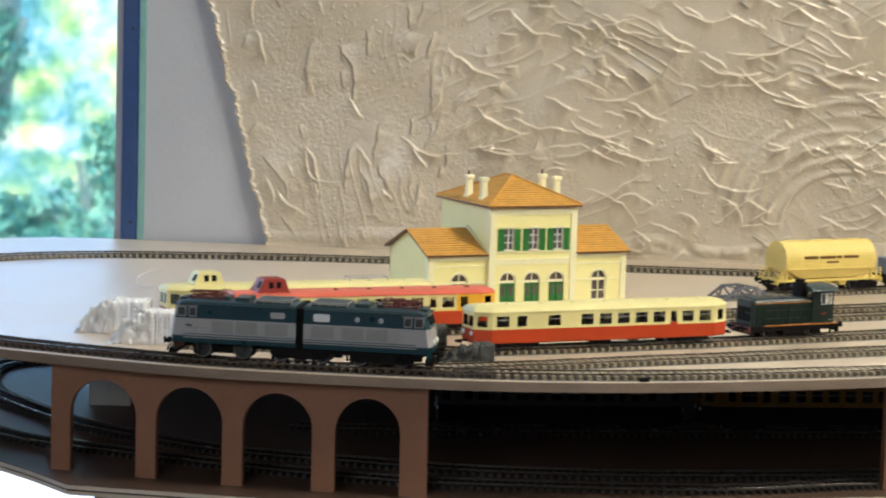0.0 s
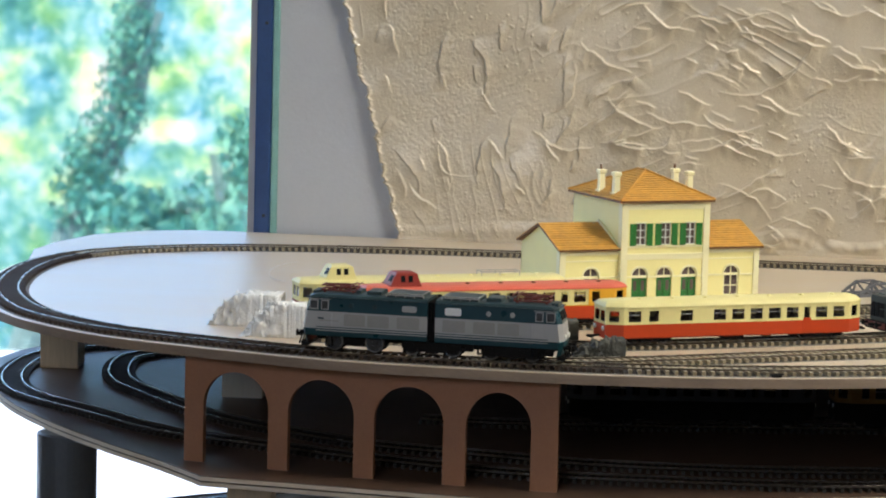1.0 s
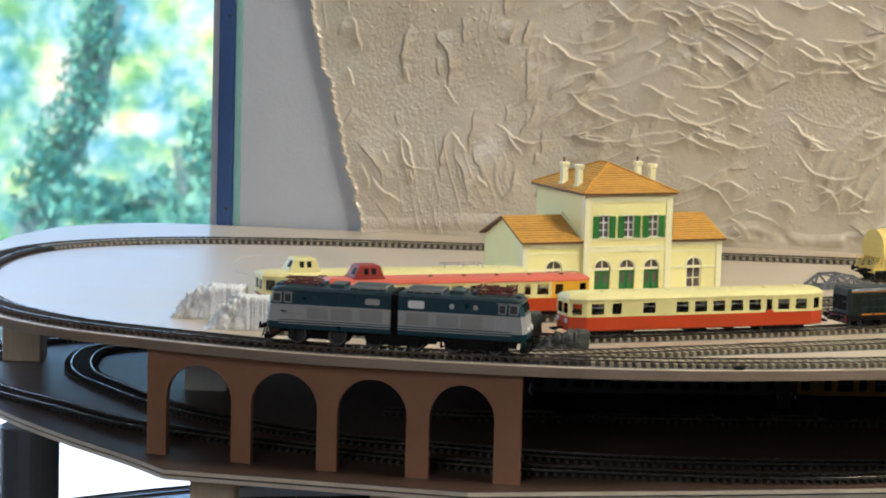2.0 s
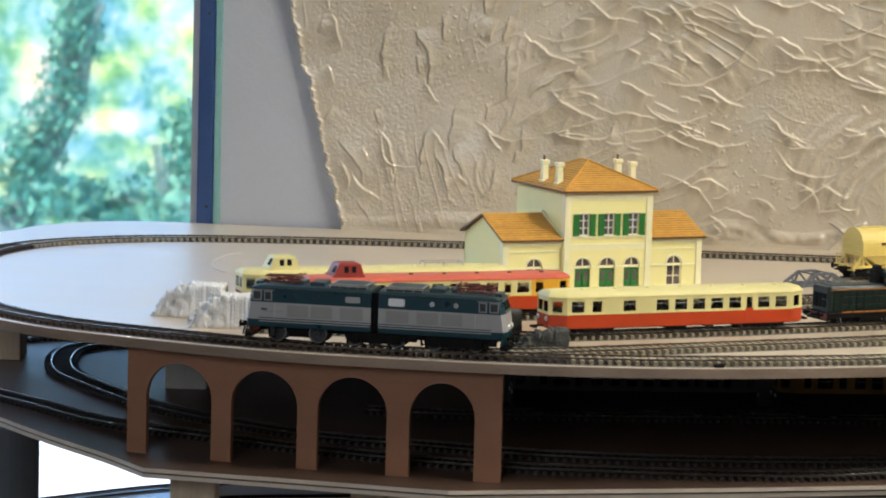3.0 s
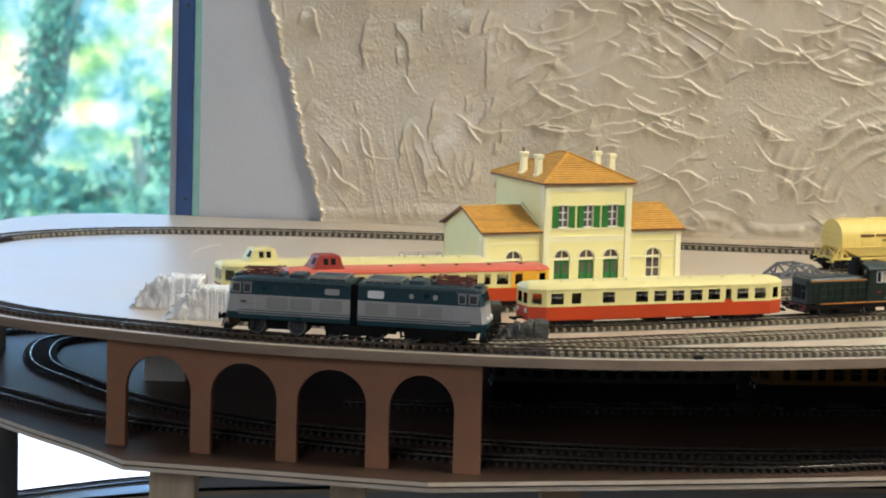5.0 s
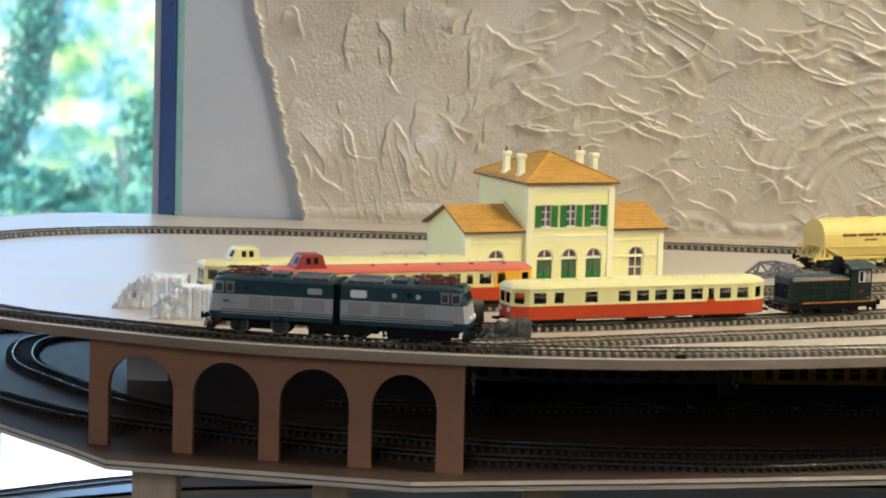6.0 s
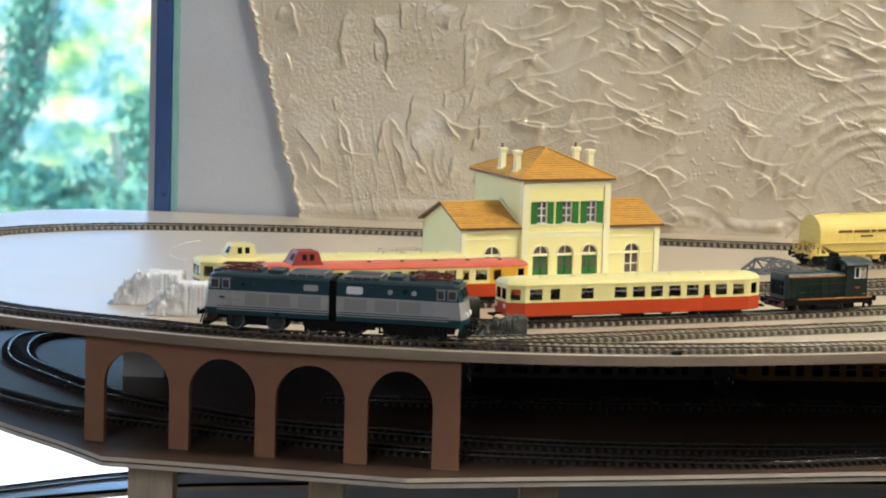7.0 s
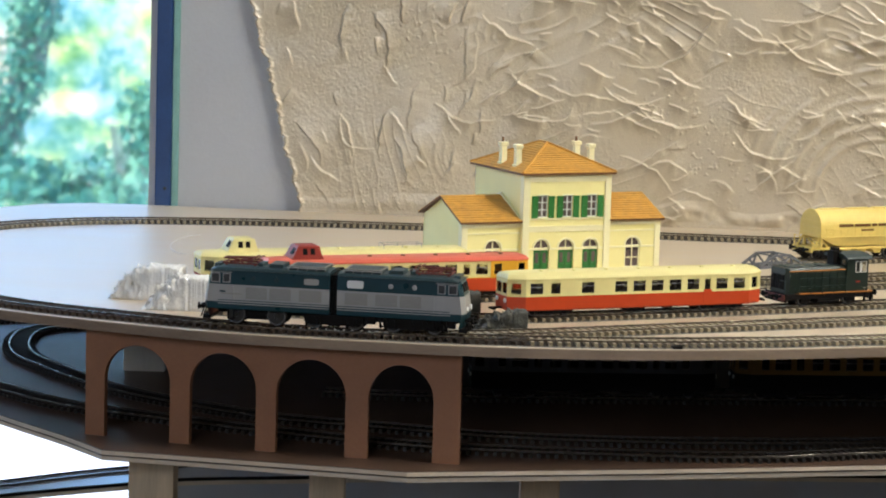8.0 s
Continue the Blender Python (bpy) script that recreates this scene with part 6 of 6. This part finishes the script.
def rock(name, label, m, length, depth, height, material, seed, toe, fluted=1.0):
    """A plaster casting: a craggy slope that rises from its toe to a flat top, with sheer fluted sides."""
    nx, ny = 90, 44
    bm = bmesh.new()
    grid = []
    for j in range(ny + 1):
        row = []
        for i in range(nx + 1):
            u, v = i / nx, j / ny
            n1 = noise.noise(Vector((u * 5, v * 3, seed)))
            n2 = noise.noise(Vector((u * 13, v * 9, seed + 3)))
            n3 = noise.noise(Vector((u * 34, v * 22, seed + 6)))
            x = u * length
            y = (v - 0.5) * depth * (0.45 + 0.55 * min(1.0, u / toe))
            y += 0.0035 * n1 * max(0.0, 1 - u / toe)
            y += fluted * 0.0010 * noise.noise(Vector((u * 46, 5, seed))) * min(1.0, max(0.0, (u - toe) * 7))
            rise = min(1.0, (u / toe) ** 0.55 + 0.16 * n1 + 0.12 * n2)
            step = math.floor(rise * 5) / 5
            h = height * max(0.03, 0.80 * rise + 0.20 * step + 0.09 * n2 + 0.06 * n3)
            if u > toe:
                h = height * (0.97 + 0.06 * n2 + 0.03 * n3 - 0.10 * max(0, (v - 0.6)))
            row.append(bm.verts.new((x, y, min(h, height * 1.08))))
        grid.append(row)
    for a, b in zip(grid, grid[1:]):
        for i in range(nx):
            bm.faces.new((a[i], a[i + 1], b[i + 1], b[i]))
    rim = grid[0] + [r[-1] for r in grid[1:]] + grid[-1][-2::-1] + [r[0] for r in grid[-2:0:-1]]
    levels = 7
    rings = [rim]
    for k in range(1, levels + 1):
        f = 1 - k / levels
        ring_v = []
        for v in rim:
            out = 1 + 0.03 * (1 - f)
            q = noise.noise(Vector((v.co.x * 420, v.co.y * 420, f * 4 + seed)))
            sl = max(0.0, 1 - v.co.x / (length * toe))
            ring_v.append(bm.verts.new((v.co.x - 0.004 * (1 - f) * sl + 0.0005 * q, v.co.y * out + 0.0028 * q * sl + math.copysign(0.006 * (1 - f) * sl, v.co.y), v.co.z * f)))
        rings.append(ring_v)
    n = len(rim)
    for a, b in zip(rings, rings[1:]):
        for i in range(n):
            bm.faces.new((a[i], a[(i + 1) % n], b[(i + 1) % n], b[i]))
    bm.faces.new(rings[-1])
    for v in bm.verts:
        sl = max(0.0, min(1.0, (toe + 0.15 - v.co.x / length) * 3)) * min(1.0, v.co.z / 0.003)
        q = v.co * 130 + Vector((seed * 7, 0, 0))
        v.co += sl * Vector((0.0042 * noise.noise(q), 0.0046 * noise.noise(q + Vector((9, 0, 0))), 0.0028 * noise.noise(q * 2.1)))
        v.co += sl * 0.0017 * Vector((noise.noise(q * 3.3), noise.noise(q * 3.3 + Vector((5, 5, 0))), noise.noise(q * 3.1)))
    ob = part(name, bm, material, smooth=True)
    ob.matrix_world = m
    return tagged(ob, label, "rock", group="rock castings")


rock("plaster_rock", "white plaster rock casting with a craggy slope and fluted end", pose(-0.262, 2.000, DECK, 0, 0, -4), 0.054, 0.034, 0.0265, M["plaster_white"], 1.3, 0.52, 1.0)
rock("plaster_rock", "lower white plaster rock casting with a sheer sawn end", pose(-0.230, 1.945, DECK, 0, 0, -2), 0.049, 0.026, 0.0262, M["plaster_white"], 7.7, 0.55, 1.0)
rock("dark_rock", "dark grey painted rock casting beside the track", pose(0.024, 1.885, DECK, 0, 0, 4), 0.038, 0.021, 0.0155, M["rock_grey"], 4.1, 0.85, 0.0)
rock("dark_rock", "dark grey painted rock casting behind the track", pose(-0.005, 1.955, DECK, 0, 0, 8), 0.032, 0.020, 0.0185, M["rock_grey"], 9.4, 0.5, 0.0)


def truss_bridge(m):
    ob = thing("truss_bridge", "grey plastic truss bridge lying on the board", "model bridge", m)
    L, H = 0.084, 0.0185
    for y in (-0.020, 0.020):
        tops = [(0.0, 0.003), (0.026, H), (0.058, H), (L, 0.003)]
        for a, b in zip(tops, tops[1:]):
            part("top_chord", beam(bmesh.new(), (a[0], y, a[1]), (b[0], y, b[1]), 0.0034), M["bridge"], ob)
        part("bottom_chord", beam(bmesh.new(), (0, y, 0.002), (L, y, 0.002), 0.0036), M["bridge"], ob)
        for a, b in (((0.013, 0.0100), (0.020, 0.002)), ((0.026, H), (0.020, 0.002)), ((0.026, H), (0.042, 0.002)), ((0.042, 0.002), (0.058, H)), ((0.058, H), (0.064, 0.002))):
            part("brace", beam(bmesh.new(), (a[0], y, a[1]), (b[0], y, b[1]), 0.0024), M["bridge"], ob)
    for x in np.linspace(0.004, L - 0.004, 7):
        part("cross_beam", beam(bmesh.new(), (x, -0.020, 0.0012), (x, 0.020, 0.0012), 0.0024), M["bridge"], ob)
    for x in (0.026, 0.058):
        part("top_brace", beam(bmesh.new(), (x, -0.020, H), (x, 0.020, H), 0.0020), M["bridge"], ob)
    return ob


truss_bridge(place(0.2770, 2.290, 32, DECK) @ Matrix.Scale(0.61, 4))

bm = bmesh.new()
ring_line = [Vector((-0.2310 + 0.023 * math.cos(t), 2.335 + 0.072 * math.sin(t), 0)) for t in np.linspace(0.55 * math.pi, 1.48 * math.pi, 60)]
sweep(bm, ring_line, [(-0.0003, 0), (0.0003, 0), (0.0003, 0.0006), (-0.0003, 0.0006)], DECK)
tagged(part("loose_wire", bm, M["wire"]), "thin bare wire curled on the board", "wire")

# ---- tracks, with their sleepers ----
near_view = lambda p: p.x < 0.50
track("metal track on tan sleepers round the edge of the upper board", LOOP, DECK, SLEEPER, show=near_view, limit=420, worn=lambda p: p.x < 0.06 and p.y < 2.40)
track("metal track on tan sleepers joining the front track", [(-0.05, 1.838), (0.02, 1.846), (0.092, 1.872), (0.18, 1.911), (0.317, 1.970), (0.62, 2.105)], DECK, SLEEPER, show=near_view)
track("metal track on tan sleepers beneath the railcar trailer", [(-0.18, 1.930), (-0.06, 1.929), (0.02, 1.930), (0.064, 1.940), (0.147, 1.973), (0.30, 2.043), (0.62, 2.20)], DECK, SLEEPER, show=near_view)
track("metal track on tan sleepers beneath the red-roofed railcar", [(-0.196, 1.955), (-0.032, 2.018), (0.124, 2.078), (0.35, 2.175), (0.62, 2.30)], DECK, SLEEPER, show=near_view)
track("metal track on tan sleepers beneath the cream railcar", [(-0.200, 2.003), (-0.084, 2.047), (0.072, 2.107), (0.35, 2.225), (0.62, 2.35)], DECK, SLEEPER, show=near_view)
track("metal track on tan sleepers beneath the hopper wagon", [(0.33, 2.330), (0.381, 2.355), (0.62, 2.465)], DECK, SLEEPER, show=near_view)
LOW_OUT = [(1.05, 2.07), (0.6, 1.975), (0.343, 1.905), (0.225, 1.870), (0.053, 1.867), (-0.031, 1.879), (-0.137, 1.916), (-0.203, 1.946), (-0.297, 1.993), (-0.37, 2.065),
           (-0.425, 2.120), (-0.455, 2.165), (-0.472, 2.225), (-0.476, 2.286), (-0.468, 2.345), (-0.435, 2.405), (-0.36, 2.435), (-0.2, 2.44), (0.2, 2.44)]
LOW_IN = [(1.05, 2.11), (0.6, 2.015), (0.345, 1.943), (0.184, 1.918), (0.055, 1.918), (-0.032, 1.939), (-0.13, 1.967), (-0.22, 2.025), (-0.282, 2.082), (-0.34, 2.165), (-0.370, 2.217),
          (-0.385, 2.278), (-0.387, 2.339), (-0.372, 2.37), (-0.33, 2.398), (-0.25, 2.40), (0.1, 2.40)]
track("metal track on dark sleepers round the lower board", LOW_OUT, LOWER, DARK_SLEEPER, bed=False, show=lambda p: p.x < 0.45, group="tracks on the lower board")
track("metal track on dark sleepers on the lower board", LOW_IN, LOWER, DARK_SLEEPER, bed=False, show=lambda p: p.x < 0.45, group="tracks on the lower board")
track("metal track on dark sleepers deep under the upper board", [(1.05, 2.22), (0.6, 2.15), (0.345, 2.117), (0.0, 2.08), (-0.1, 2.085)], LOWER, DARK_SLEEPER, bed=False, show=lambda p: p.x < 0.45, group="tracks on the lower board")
track("pair of dark bare rails on the lowest board", [(-0.50, 2.00), (-0.365, 2.110), (-0.270, 2.178), (-0.144, 2.235), (0.1, 2.285), (0.6, 2.32)], BASE - 0.0027, DARK_SLEEPER, group="", limit=0)

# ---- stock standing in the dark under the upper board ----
# blue-grey darkened here for the shade under the board
GREY_BLUE = mat("shaded_blue_plastic", (0.06, 0.065, 0.08), 0.5, var=0.1)
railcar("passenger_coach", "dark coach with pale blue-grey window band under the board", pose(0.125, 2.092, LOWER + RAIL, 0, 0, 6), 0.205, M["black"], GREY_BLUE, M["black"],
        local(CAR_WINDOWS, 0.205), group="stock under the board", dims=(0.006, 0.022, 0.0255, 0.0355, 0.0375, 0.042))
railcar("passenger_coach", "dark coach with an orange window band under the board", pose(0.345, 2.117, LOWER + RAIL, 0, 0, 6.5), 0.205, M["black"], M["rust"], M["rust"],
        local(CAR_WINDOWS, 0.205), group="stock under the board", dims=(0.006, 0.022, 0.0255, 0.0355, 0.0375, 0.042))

# added black sheets stop light showing through the coach windows
for name in ("passenger_coach", "passenger_coach.001"):
    part("inner_partition", boxes((-0.088, 0.088, -0.0006, 0.0006, 0.0235, 0.0370)), M["black"], bpy.data.objects[name])

bm = boxes((-0.006, 0.006, -0.004, 0.004, 0.0, 0.004), (-0.004, 0.010, -0.0016, 0.0016, 0.004, 0.0052), bevel=0.0005)
ob = part("point_motor", bm, M["black"])
ob.matrix_world = place(0.170, 1.8225, 10, DECK) @ Matrix.Scale(0.55, 4)
tagged(ob, "small black point motor beside the front track", "point motor")
